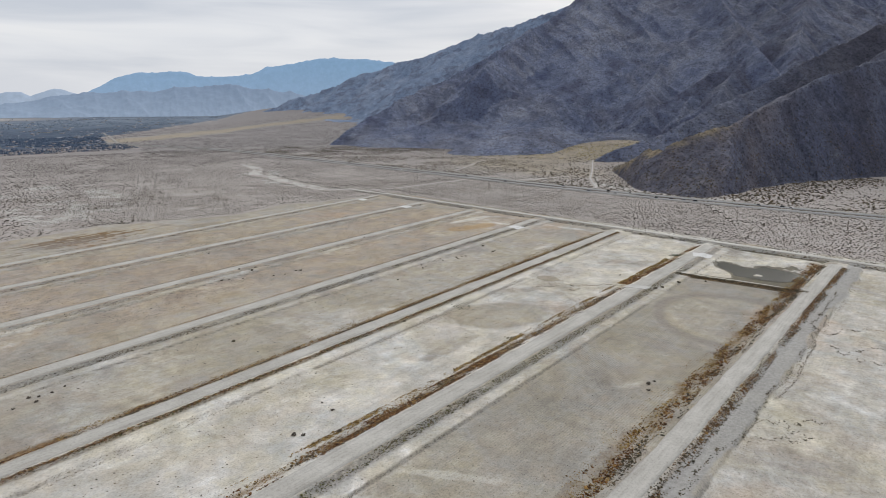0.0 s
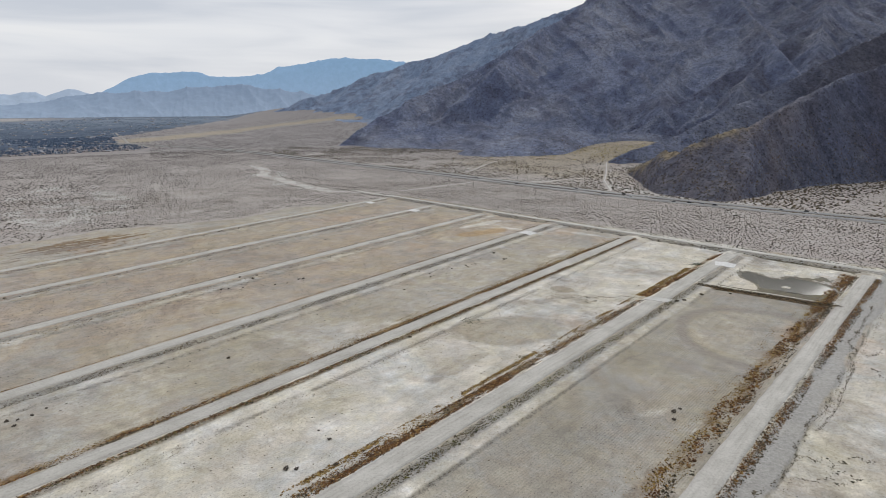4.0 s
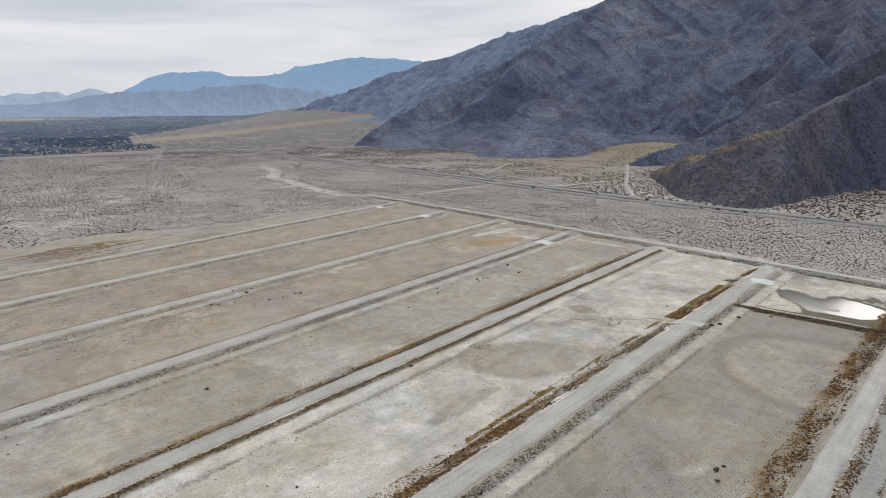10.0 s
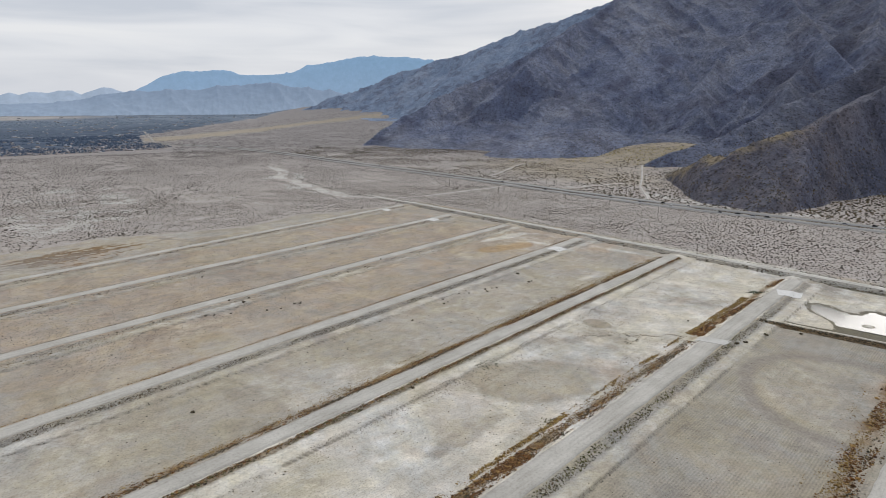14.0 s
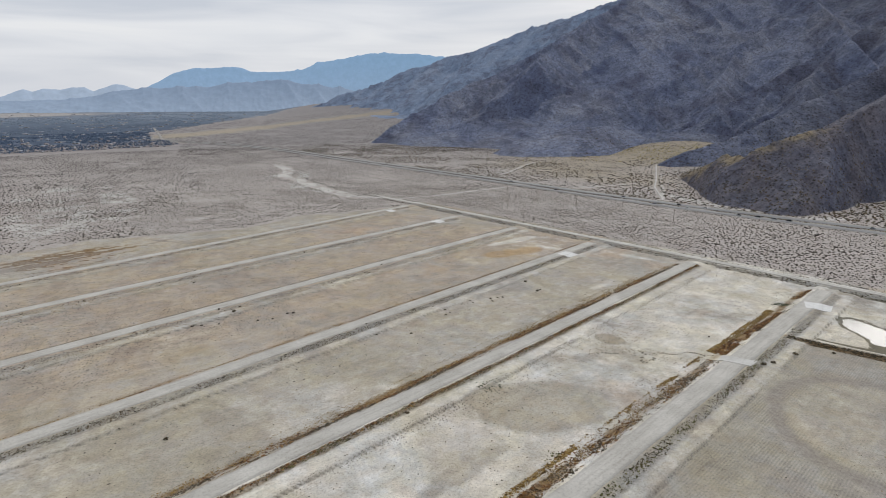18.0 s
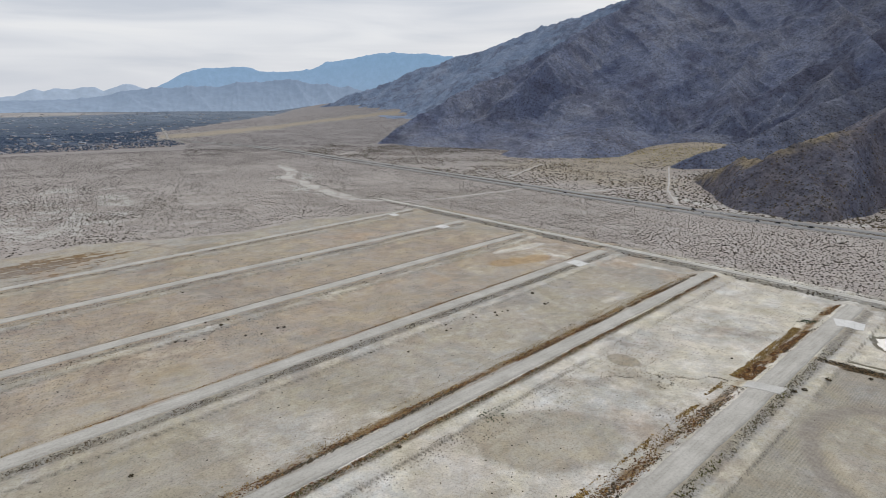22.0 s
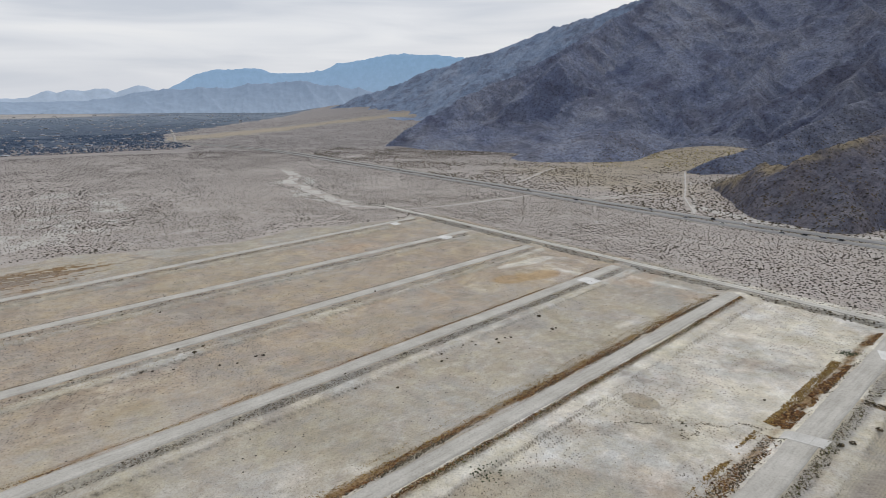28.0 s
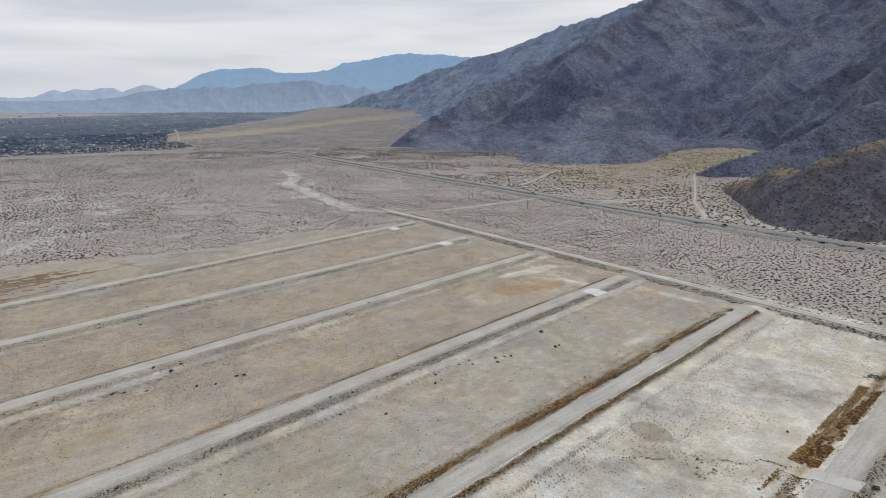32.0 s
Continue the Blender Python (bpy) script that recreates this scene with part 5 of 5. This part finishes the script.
def green_weeds():
    rng = np.random.RandomState(83)
    x, y = 174 + rng.normal(0, 2.6, 260), 396 + rng.normal(0, 1.4, 260)
    scatter("green_weeds", on_ground(x, y), rng.uniform(0.15, 0.4, 260), M_GREEN, "dark green patch of weeds on pale crust", "weeds", 0.6, 84, 0.3, 4)


M_GREEN = brush_material("dark_green_weeds", [(0.0, (0.03, 0.04, 0.022)), (1.0, (0.07, 0.085, 0.045))])
green_weeds()
basin_weeds(9, 288, 2.4, 2.6, 60, M_GREEN, "thin green weeds at the foot of the embankment", 91)
basin_weeds(32, 246, 1.6, 1.6, 30, M_OLIVE, "olive shrubs beside the rust-brown brush", 92)


def basin_tufts(west_road, east_road, count, mat, size, seed, label):
    """Sparse dry tufts on the floor between two embankments."""
    rng = np.random.RandomState(seed)
    a, b = ROADS[west_road], ROADS[east_road]
    s, u = rng.uniform(0.25, 0.985, count), rng.uniform(0.17, 0.86, count)
    x = (a[0] + (a[2] - a[0]) * s) * (1 - u) + (b[0] + (b[2] - b[0]) * s) * u
    y = (a[1] + (a[3] - a[1]) * s) * (1 - u) + (b[1] + (b[3] - b[1]) * s) * u
    keep = rng.rand(count) < step(0.36, 0.62, fbm(x / 30 + seed, y / 30, 4))
    scatter("dry_tufts", on_ground(x[keep], y[keep]), rng.uniform(*size, keep.sum()), mat, label, "tufts", 0.6, seed)


TUFTS = "small dry tufts dotted over a dry basin floor"
basin_tufts(6, 5, 1500, M_CREOSOTE, (0.15, 0.42), 31, TUFTS)
basin_tufts(5, 4, 1600, M_CREOSOTE, (0.15, 0.42), 32, TUFTS)
basin_tufts(4, 3, 1500, M_CREOSOTE, (0.12, 0.36), 33, TUFTS)
basin_tufts(3, 2, 600, M_CREOSOTE, (0.12, 0.4), 34, TUFTS)
basin_tufts(2, 1, 900, M_DARK, (0.12, 0.35), 35, TUFTS)
basin_tufts(1, 0, 250, M_DARK, (0.12, 0.3), 36, TUFTS)


def cross_road_brush():
    rng = np.random.RandomState(44)
    for lo, hi, per, mat, seed in ((-9.5, -4.0, 0.30, M_DARK, 1), (4.2, 8.5, 0.26, M_CREOSOTE, 2)):
        n = int(560 * (hi - lo) * per)
        s, d = rng.uniform(0, 560, n), rng.uniform(lo, hi, n)
        e = unit(XA, XB)
        x, y = XA[0] + e[0] * s - e[1] * d, XA[1] + e[1] * s + e[0] * d
        free = np.ones(n, bool)
        for r in ROADS:
            rs, rd, ln = road_coords(x, y, r)
            free &= ~((np.abs(rd) < r[4] + 1.5) & (rs < ln + 12)) | (d > 0)
        scatter("dark_brush", on_ground(x[free], y[free]), rng.uniform(0.3, 0.8, free.sum()), mat, "dark dried shrubs beside the cross road", "brush", 0.7, 50 + seed)


cross_road_brush()


def dam_brush():
    rng = np.random.RandomState(61)
    e = unit(*DAM)
    s, d = rng.uniform(-2, 72, 700), rng.uniform(1.2, 4.2, 700)
    x, y = DAM[0][0] + e[0] * s + e[1] * d, DAM[0][1] + e[1] * s - e[0] * d
    scatter("dark_brush", on_ground(x, y), rng.uniform(0.25, 0.6, len(s)), M_DARK, "dark brown brush on the face of a low dam", "brush", 0.7, 62)


dam_brush()


def crack_lines():
    """Lines of weeds along old tracks in the pale eastern basin."""
    rng = np.random.RandomState(71)
    runs = [((187, 248), (199, 255), (211, 256), (232, 250)), ((180, 238), (182, 228), (185, 221), (192, 218), (222, 213)), ((183, 229), (196, 234), (210, 233)),
            ((113, 174), (120, 174), (121, 167), (125, 163), (117, 163), (108, 165)), ((123, 171), (128, 174), (138, 174)),
            ((234, 310), (214, 288), (200, 273), (188, 262), (178, 245), (160, 226), (146, 210), (126, 192), (114, 178), (103, 165), (89, 156), (77, 145), (64, 130)),
            # last two runs: weeds stand in for a thin gully across the white basin
            ((203, 272), (183, 250), (150, 210), (130, 191)), ((54, 322), (76, 327), (84, 325), (99, 327), (112, 327)), ((76, 322), (80, 317), (87, 325))]
    x, y = [], []
    for run in runs:
        for a, b in zip(run, run[1:]):
            n = int(math.hypot(b[0] - a[0], b[1] - a[1]) * 3.6)
            k = rng.rand(n)
            x += list(a[0] + (b[0] - a[0]) * k + rng.normal(0, 0.42, n) + 1.5 * np.sin(6 * k))
            y += list(a[1] + (b[1] - a[1]) * k + rng.normal(0, 0.42, n) + 1.2 * np.sin(5 * k + 1))
    scatter("weed_line", on_ground(np.array(x), np.array(y)), rng.uniform(0.10, 0.30, len(x)) * np.where(rng.rand(len(x)) < 0.08, 1.8, 1.0), M_DARK, "thin dark lines of weeds on cracked pale mud", "weeds", 0.6, 72)


crack_lines()


def pale_basin_tufts():
    """Thin dark tufts in drifts on the pale mud east of the last embankment."""
    rng = np.random.RandomState(73)
    x, y = rng.uniform(60, 330, 9000), rng.uniform(80, 330, 9000)
    d = road_coords(x, y, ROADS[0])[1]
    keep = (d > 17) & (beyond_cross(x, y) < -10) & (rng.rand(9000) < 0.5 * step(0.50, 0.62, fbm(x / 26, y / 26, 4)))
    scatter("dry_tufts", on_ground(x[keep], y[keep]), rng.uniform(0.10, 0.26, keep.sum()), M_DARK, "thin dark tufts in drifts on pale dried mud", "tufts", 0.6, 74, sides=4, rings=((0.0, 1.0),))


pale_basin_tufts()

# ---- single bushes and boulders that stand alone ----


def part(name, bm, mat, parent, label=""):
    me = bpy.data.meshes.new(name)
    bm.to_mesh(me)
    bm.free()
    me.materials.append(mat)
    ob = new(name, me)
    ob.parent = parent
    if label:
        tagged(ob, label)
    return ob


def box(bm, size, at=(0, 0, 0), turn=0.0, bevel=0.0):
    m = Matrix.LocRotScale(at, Euler((0, 0, turn)), size)
    made = bmesh.ops.create_cube(bm, size=1.0, matrix=m)["verts"]
    if bevel:
        edges = list({e for v in made for e in v.link_edges})
        bmesh.ops.bevel(bm, geom=edges, offset=bevel, segments=1, affect="EDGES")
    return bm


def lone_bush(name, seed, mat, label):
    """A bush: thin branching stems and an uneven crown of small clumps."""
    rng = random.Random(seed)
    root = tagged(new(name), label, "bush", "lone bushes")
    stems, crown = bmesh.new(), bmesh.new()
    for k in range(7):
        a, lean = 2 * math.pi * k / 7 + rng.uniform(-0.3, 0.3), rng.uniform(0.35, 0.75)
        tip = Vector((math.cos(a) * lean, math.sin(a) * lean, rng.uniform(0.5, 0.9)))
        m = Matrix.Translation(tip / 2) @ tip.to_track_quat("Z", "Y").to_matrix().to_4x4()
        bmesh.ops.create_cone(stems, cap_ends=False, segments=5, radius1=0.045, radius2=0.015, depth=tip.length, matrix=m)
    for k in range(26):
        a, r = rng.uniform(0, 2 * math.pi), math.sqrt(rng.random()) * 0.85
        p = Vector((math.cos(a) * r, math.sin(a) * r, rng.uniform(0.2, 1.0 - 0.45 * r)))
        made = bmesh.ops.create_icosphere(crown, subdivisions=1, radius=rng.uniform(0.13, 0.26), matrix=Matrix.Translation(p))["verts"]
        for v in made:
            v.co += Vector((rng.uniform(-1, 1), rng.uniform(-1, 1), rng.uniform(-1, 1))) * 0.06
    part("stems", stems, M_STEM, root)
    part("foliage", crown, mat, root)
    return root


M_STEM = plain("grey_stems", (0.13, 0.10, 0.075))
BUSHES = [lone_bush("desert_bush", 3, M_DARK, "dark rounded desert bush standing alone on pale silt"),
          lone_bush("dry_bush", 4, M_CREOSOTE, "grey-brown dry bush standing alone on pale silt")]
for b in BUSHES:
    b.location = (-40.0, 60.0, float(lay(-40.0, 60.0)))
BUSHES[1].location = (-44.0, 66.0, float(lay(-44.0, 66.0)))
SPOTS = [  # lone dark bushes: x, y, size
    (32, 424, 1.7), (38, 407, 1.5), (40, 409, 1.0), (10, 391, 1.2), (11, 387, 1.1), (14, 393, 0.9), (17, 394, 1.0), (0, 383, 0.9), (-6, 382, 0.8), (-2, 387, 0.8), (-15, 371, 1.0),
    (-14, 364, 1.1), (-12, 367, 0.7), (49, 378, 0.8), (-66, 448, 1.2), (-74, 431, 1.0), (-29, 338, 1.0), (-46, 335, 0.9), (-53, 344, 0.9), (66, 403, 0.7),
    (129, 317, 1.9), (134, 319, 1.7), (148, 329, 1.9), (167, 333, 1.4), (117, 347, 0.9), (-20, 265, 1.5), (-129, 356, 1.7), (-138, 357, 1.2), (-129, 363, 1.2), (-100, 243, 1.3),
]
SPOTS_B = [(-75, 203, 0.9), (-41, 182, 1.2), (-46, 187, 0.8), (-51, 166, 1.6), (-48, 166, 1.3), (-36, 168, 1.4), (-160, 191, 1.3), (-157, 192, 1.0), (-155, 188, 1.2), (-160, 183, 1.0), (-154, 195, 1.0), (-152, 200, 0.9),
           (-142, 336, 1.3), (-138, 338, 1.1), (-130, 341, 1.0), (-112, 347, 1.2), (-105, 350, 1.0), (-100, 358, 1.3), (-97, 359, 1.4), (-189, 425, 1.2), (-178, 403, 1.2), (83, 201, 1.6), (81, 196, 1.3), (86, 203, 1.1),
           (154, 549, 2.0), (67, 618, 2.0), (74, 597, 1.6), (185, 583, 1.8), (-362, 700, 2.6), (-650, 1252, 4.0), (-330, 560, 2.4), (-420, 520, 2.6)]
for k, (x, y, size) in enumerate(SPOTS + SPOTS_B):
    src = BUSHES[0 if k < len(SPOTS) else 1]
    copy_thing(src, Matrix.LocRotScale((x, y, float(lay(x, y)) - 0.05), Euler((0, 0, 2.4 * k)), (0.7 * size, 0.7 * size, size * 0.62)))

# ---- concrete fords and slabs ----


def slab(name, corners, panels, label, mat=M_CONCRETE):
    """A cast slab of several panels over an embankment: corners in order round it."""
    root = tagged(new(name), label, "slab", "concrete slabs")
    cx, cy = sum(c[0] for c in corners) / 4, sum(c[1] for c in corners) / 4
    root.location = (cx, cy, float(lay(cx, cy)))
    a, b, c, d = [Vector((p[0] - cx, p[1] - cy, 0)) for p in corners]
    for k in range(panels):
        u, v = (k + 0.006) / panels, (k + 0.994) / panels
        bm = bmesh.new()
        grid = []
        for p in range(5):
            row = []
            for q in range(5):
                at = a.lerp(b, u + (v - u) * p / 4).lerp(d.lerp(c, u + (v - u) * p / 4), q / 4)
                z = float(lay(at.x + cx, at.y + cy)) - root.location.z + 0.16
                row.append((bm.verts.new((at.x, at.y, z)), bm.verts.new((at.x, at.y, z - 0.35))))
            grid.append(row)
        for p in range(4):
            for q in range(4):
                for side, turn in ((0, 1), (1, -1)):
                    bm.faces.new([grid[p][q][side], grid[p + 1][q][side], grid[p + 1][q + 1][side], grid[p][q + 1][side]][::turn])
            for q in (0, 4):
                bm.faces.new([grid[p][q][0], grid[p + 1][q][0], grid[p + 1][q][1], grid[p][q][1]])
                bm.faces.new([grid[q][p][0], grid[q][p + 1][0], grid[q][p + 1][1], grid[q][p][1]])
        bmesh.ops.recalc_face_normals(bm, faces=bm.faces)
        part("panel", bm, mat, root)
    return root


slab("concrete_ford", [(110, 319), (122, 313.5), (127, 318.5), (114, 324)], 3, "dusty concrete ford of three panels across the embankment", M_FORD)
slab("concrete_slab", [(183, 388), (194, 384), (200, 393), (187, 398)], 3, "bleached white concrete slab across the embankment road")
slab("concrete_slab", [(58, 486), (65, 494), (75, 489), (67, 480)], 1, "bleached white concrete slab beside the cross road")
slab("concrete_slab", [(-48, 587), (-43, 596), (-34, 594), (-39, 585)], 1, "small white concrete slab beside the cross road")
slab("concrete_slab", [(-99, 637), (-95, 644), (-89, 641), (-92, 634)], 1, "small white concrete slab beside the cross road")

# ---- shallow water in the small basin ----


def pool():
    """A level sheet; the uneven mud of the bed stands out of it and shapes the shore."""
    m, t, b = material("still_shallow_water", 0.10)
    b.inputs["Base Color"].default_value = (0.105, 0.100, 0.078, 1)
    b.inputs["Specular IOR Level"].default_value = 0.14
    bump(t, b, noise_at(t, 0.8, 2), 0.03, 0.02)
    level = POND + 0.05
    corners = [(166, 362), (212, 331), (240, 334), (262, 358), (214, 392), (192, 394)]
    verts = [(x, y, level) for x, y in corners]
    faces = [(0, k + 1, k + 2) for k in range(len(corners) - 2)]
    tagged(mesh_object("water", verts, faces, m), "shallow murky standing water on pale mud", "water", kind="structure")


pool()

# ---- utility poles and cars by the highway ----


def utility_pole():
    root = tagged(new("utility_pole"), "weathered wooden utility pole with a crossarm", "utility pole", "poles along the highway")
    bm = bmesh.new()
    bmesh.ops.create_cone(bm, cap_ends=True, segments=8, radius1=0.14, radius2=0.09, depth=10.5, matrix=Matrix.Translation((0, 0, 5.0)))
    part("pole", bm, M_STEM, root)
    arm = part("crossarm", box(bmesh.new(), (2.4, 0.14, 0.16), (0, 0.16, 9.5)), M_STEM, root)
    for x in (-1.05, 0.45, 1.05):
        bm = bmesh.new()
        bmesh.ops.create_cone(bm, cap_ends=True, segments=8, radius1=0.07, radius2=0.04, depth=0.25, matrix=Matrix.Translation((x, 0.16, 9.7)))
        part("insulator", bm, M_GLASSY, arm, "grey porcelain insulator")
    return root


M_GLASSY = plain("grey_porcelain", (0.35, 0.36, 0.37), 0.3)
first = utility_pole()
POLE_LINE = [(430, 424), (289, 531), (223, 585), (60, 722), (-70, 845), (-215, 980), (-345, 1098)]
spots = []
for a, b in zip(POLE_LINE, POLE_LINE[1:]):
    n = max(1, round(math.hypot(b[0] - a[0], b[1] - a[1]) / 48))
    spots += [(a[0] + (b[0] - a[0]) * k / n, a[1] + (b[1] - a[1]) * k / n) for k in range(n)]
first.matrix_basis = Matrix.Translation((*spots[0], float(lay(*spots[0]))))
for x, y in spots[1:]:
    copy_thing(first, Matrix.LocRotScale((x, y, float(lay(x, y))), Euler((0, 0, radians(50))), None))


def car(name, colour, van, label):
    root = tagged(new(name), label, "car", "cars on the highway")
    paint = plain(name + "_paint", colour, 0.3)
    tall = 0.75 if van else 0.55
    part("body", box(bmesh.new(), (4.5, 1.8, 0.65), (0, 0, 0.68), 0, 0.12), paint, root)
    bm = box(bmesh.new(), (3.3 if van else 2.4, 1.6, tall), (-0.35 if van else -0.2, 0, 1.0 + tall / 2), 0, 0.05)
    for v in bm.verts:
        if v.co.z > 1.2:
            v.co.x = -0.25 + (v.co.x + 0.25) * 0.78
            v.co.y *= 0.86
    part("cabin", bm, M_TINT, root, "dark tinted glass cabin")
    part("roof", box(bmesh.new(), (2.5 if van else 1.75, 1.32, 0.06), (-0.3, 0, 1.03 + tall), 0, 0.02), paint, root)
    for x in (-1.4, 1.4):
        for y in (-0.82, 0.82):
            bm = bmesh.new()
            bmesh.ops.create_cone(bm, cap_ends=True, segments=14, radius1=0.34, radius2=0.34, depth=0.22, matrix=Matrix.Translation((x, y, 0.34)) @ Matrix.Rotation(radians(90), 4, "X"))
            wheel = part("wheel", bm, M_TYRE, root)
            bm = bmesh.new()
            bmesh.ops.create_cone(bm, cap_ends=True, segments=10, radius1=0.20, radius2=0.17, depth=0.05, matrix=Matrix.Translation((x, y * 1.15, 0.34)) @ Matrix.Rotation(radians(90), 4, "X"))
            part("rim", bm, M_GLASSY, wheel, "pale metal rim")
    for y in (-0.6, 0.6):
        part("headlight", box(bmesh.new(), (0.06, 0.36, 0.16), (2.25, y, 0.78), 0, 0.01), M_GLASSY, root)
        part("tail_light", box(bmesh.new(), (0.06, 0.32, 0.16), (-2.25, y, 0.80), 0, 0.01), M_RED, root)
    return root


M_TINT = plain("tinted_glass", (0.02, 0.022, 0.026), 0.08)
M_TYRE = plain("tyre_rubber", (0.02, 0.02, 0.02), 0.9)
M_RED = plain("red_lens", (0.30, 0.02, 0.02), 0.3)
CARS = [car("car", (0.70, 0.70, 0.69), False, "white saloon car on the highway"), car("car", (0.03, 0.032, 0.036), True, "black van on the highway"), car("car", (0.16, 0.17, 0.19), False, "dark grey car on the highway")]


def highway_place(run, lane):
    for a, b in zip(HIGHWAY, HIGHWAY[1:]):
        ln = math.hypot(b[0] - a[0], b[1] - a[1])
        if run <= ln:
            e = unit(a, b)
            x, y = a[0] + e[0] * run + e[1] * lane, a[1] + e[1] * run - e[0] * lane
            return x, y, math.atan2(e[1], e[0]) + (math.pi if lane > 0 else 0)
        run -= ln
    return 0, 0, 0


CAR_SPOTS = [(470, 5.6, 0), (478, 9.4, 1), (500, 5.6, 2), (562, -5.6, 1), (574, -5.6, 2), (588, -5.6, 1), (604, -9.2, 2), (640, 5.6, 0), (655, -5.6, 0), (668, 5.6, 1), (690, -5.6, 2), (735, 9.4, 2), (820, -5.6, 1), (905, 5.6, 2), (1040, -5.6, 0), (1190, 5.6, 2)]
for k, (run, lane, kind) in enumerate(CAR_SPOTS):
    x, y, a = highway_place(run, lane)
    m = Matrix.LocRotScale((x, y, float(lay(x, y)) + 0.10), Euler((0, 0, a)), None)
    if kind in [c[2] for c in CAR_SPOTS[:k]]:
        copy_thing(CARS[kind], m)
    else:
        CARS[kind].matrix_basis = m

# ---- the town on the valley floor ----


def building(name, size, roof_mat, wall_mat, label, pitched):
    root = tagged(new(name), label, "building", "town buildings")
    w, d, h = size
    part("wall", box(bmesh.new(), (w, d, h + 2), (0, 0, h / 2 - 1)), wall_mat, root)
    bm = bmesh.new()
    if pitched:
        v = [bm.verts.new(p) for p in ((-w / 2 - 0.6, -d / 2 - 0.6, h), (w / 2 + 0.6, -d / 2 - 0.6, h), (w / 2 + 0.6, d / 2 + 0.6, h), (-w / 2 - 0.6, d / 2 + 0.6, h), (-w / 2 + 2, 0, h + 2.2), (w / 2 - 2, 0, h + 2.2))]
        for f in ((0, 1, 5, 4), (1, 2, 5), (2, 3, 4, 5), (3, 0, 4), (3, 2, 1, 0)):
            bm.faces.new([v[k] for k in f])
    else:
        box(bm, (w + 0.5, d + 0.5, 0.5), (0, 0, h + 0.25), 0, 0.08)
    part("roof", bm, roof_mat, root)
    for k in (-1, 1):
        window = part("window", box(bmesh.new(), (w * 0.22, 0.12, h * 0.4), (k * w * 0.24, -d / 2 - 0.05, h * 0.55)), M_TINT, root)
        part("sill", box(bmesh.new(), (w * 0.24, 0.22, 0.1), (k * w * 0.24, -d / 2 - 0.10, h * 0.33)), wall_mat, window)
    return root


M_WHITE_ROOF = plain("white_roof", (0.41, 0.45, 0.51), 0.7)
M_TAN_ROOF = plain("tan_roof", (0.25, 0.222, 0.215), 0.8)
M_STUCCO = plain("pale_stucco", (0.33, 0.315, 0.31), 0.9)
KINDS = [building("house", (11, 8, 3.0), M_TAN_ROOF, M_STUCCO, "low stucco house with a tan hipped roof", True),
         building("house", (12, 9, 3.0), M_WHITE_ROOF, M_STUCCO, "low pale house with a flat white roof", False),
         building("warehouse", (26, 13, 4.5), M_WHITE_ROOF, M_STUCCO, "long commercial building with a flat white roof", False)]


def town():
    rng = random.Random(9)
    placed = [False] * 3
    for k in range(560):
        near = k < 290
        az = rng.uniform(-46, -25.5) if near else rng.uniform(-46, -21)
        d = (1535 + 560 * rng.random() ** 1.7) if near else rng.uniform(2000, 3700)
        if town_depth(az, d) < 40 or az > town_side(d):
            continue
        kind = (0 if rng.random() < 0.6 else 1) if rng.random() < (0.96 if near else 0.15) else 2
        x, y = d * math.sin(radians(az)), d * math.cos(radians(az))
        m = Matrix.LocRotScale((x, y, float(lay(x, y))), Euler((0, 0, rng.choice([0, 1.57]) + rng.uniform(-0.3, 0.3))), [rng.uniform(0.55, 0.9) if near else rng.uniform(0.45, 0.95)] * 3)
        if placed[kind]:
            copy_thing(KINDS[kind], m)
        else:
            KINDS[kind].matrix_basis, placed[kind] = m, True
    r = np.random.RandomState(19)
    n = 46000
    az, d = np.radians(r.uniform(-50, -20, n)), 1520 + 2700 * r.rand(n) ** 1.5
    x, y = d * np.sin(az), d * np.cos(az)
    keep = (r.rand(n) < step(0.32, 0.55, fbm(x / 130, y / 130, 4)) * np.interp(town_depth(np.degrees(az), d), (60, 350), (0.3, 1.0)) * (1 - step(0.15, 0.4, spot(x, y, -2560, 2700, 650, 260, 45)))) & (np.degrees(az) < town_side(d)) & (town_depth(np.degrees(az), d) > 60)
    for pick, mat, label in ((keep & (d < 2300), M_TREES, "dark trees filling the streets of the valley town, tinted blue for haze"), (keep & (d >= 2300) & (r.rand(n) < 0.7), M_HAZED_TREES, "trees in the far part of the valley town, paler and bluer for haze")):
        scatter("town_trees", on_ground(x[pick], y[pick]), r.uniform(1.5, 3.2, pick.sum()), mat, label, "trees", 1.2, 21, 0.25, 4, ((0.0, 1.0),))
    ribbon("street", [(-930, 1600), (-1060, 1800), (-1330, 2200)], 4, M_SHOULDER, 0.3, 20.0, 0.5, label="straight pale street running through the town")


town()
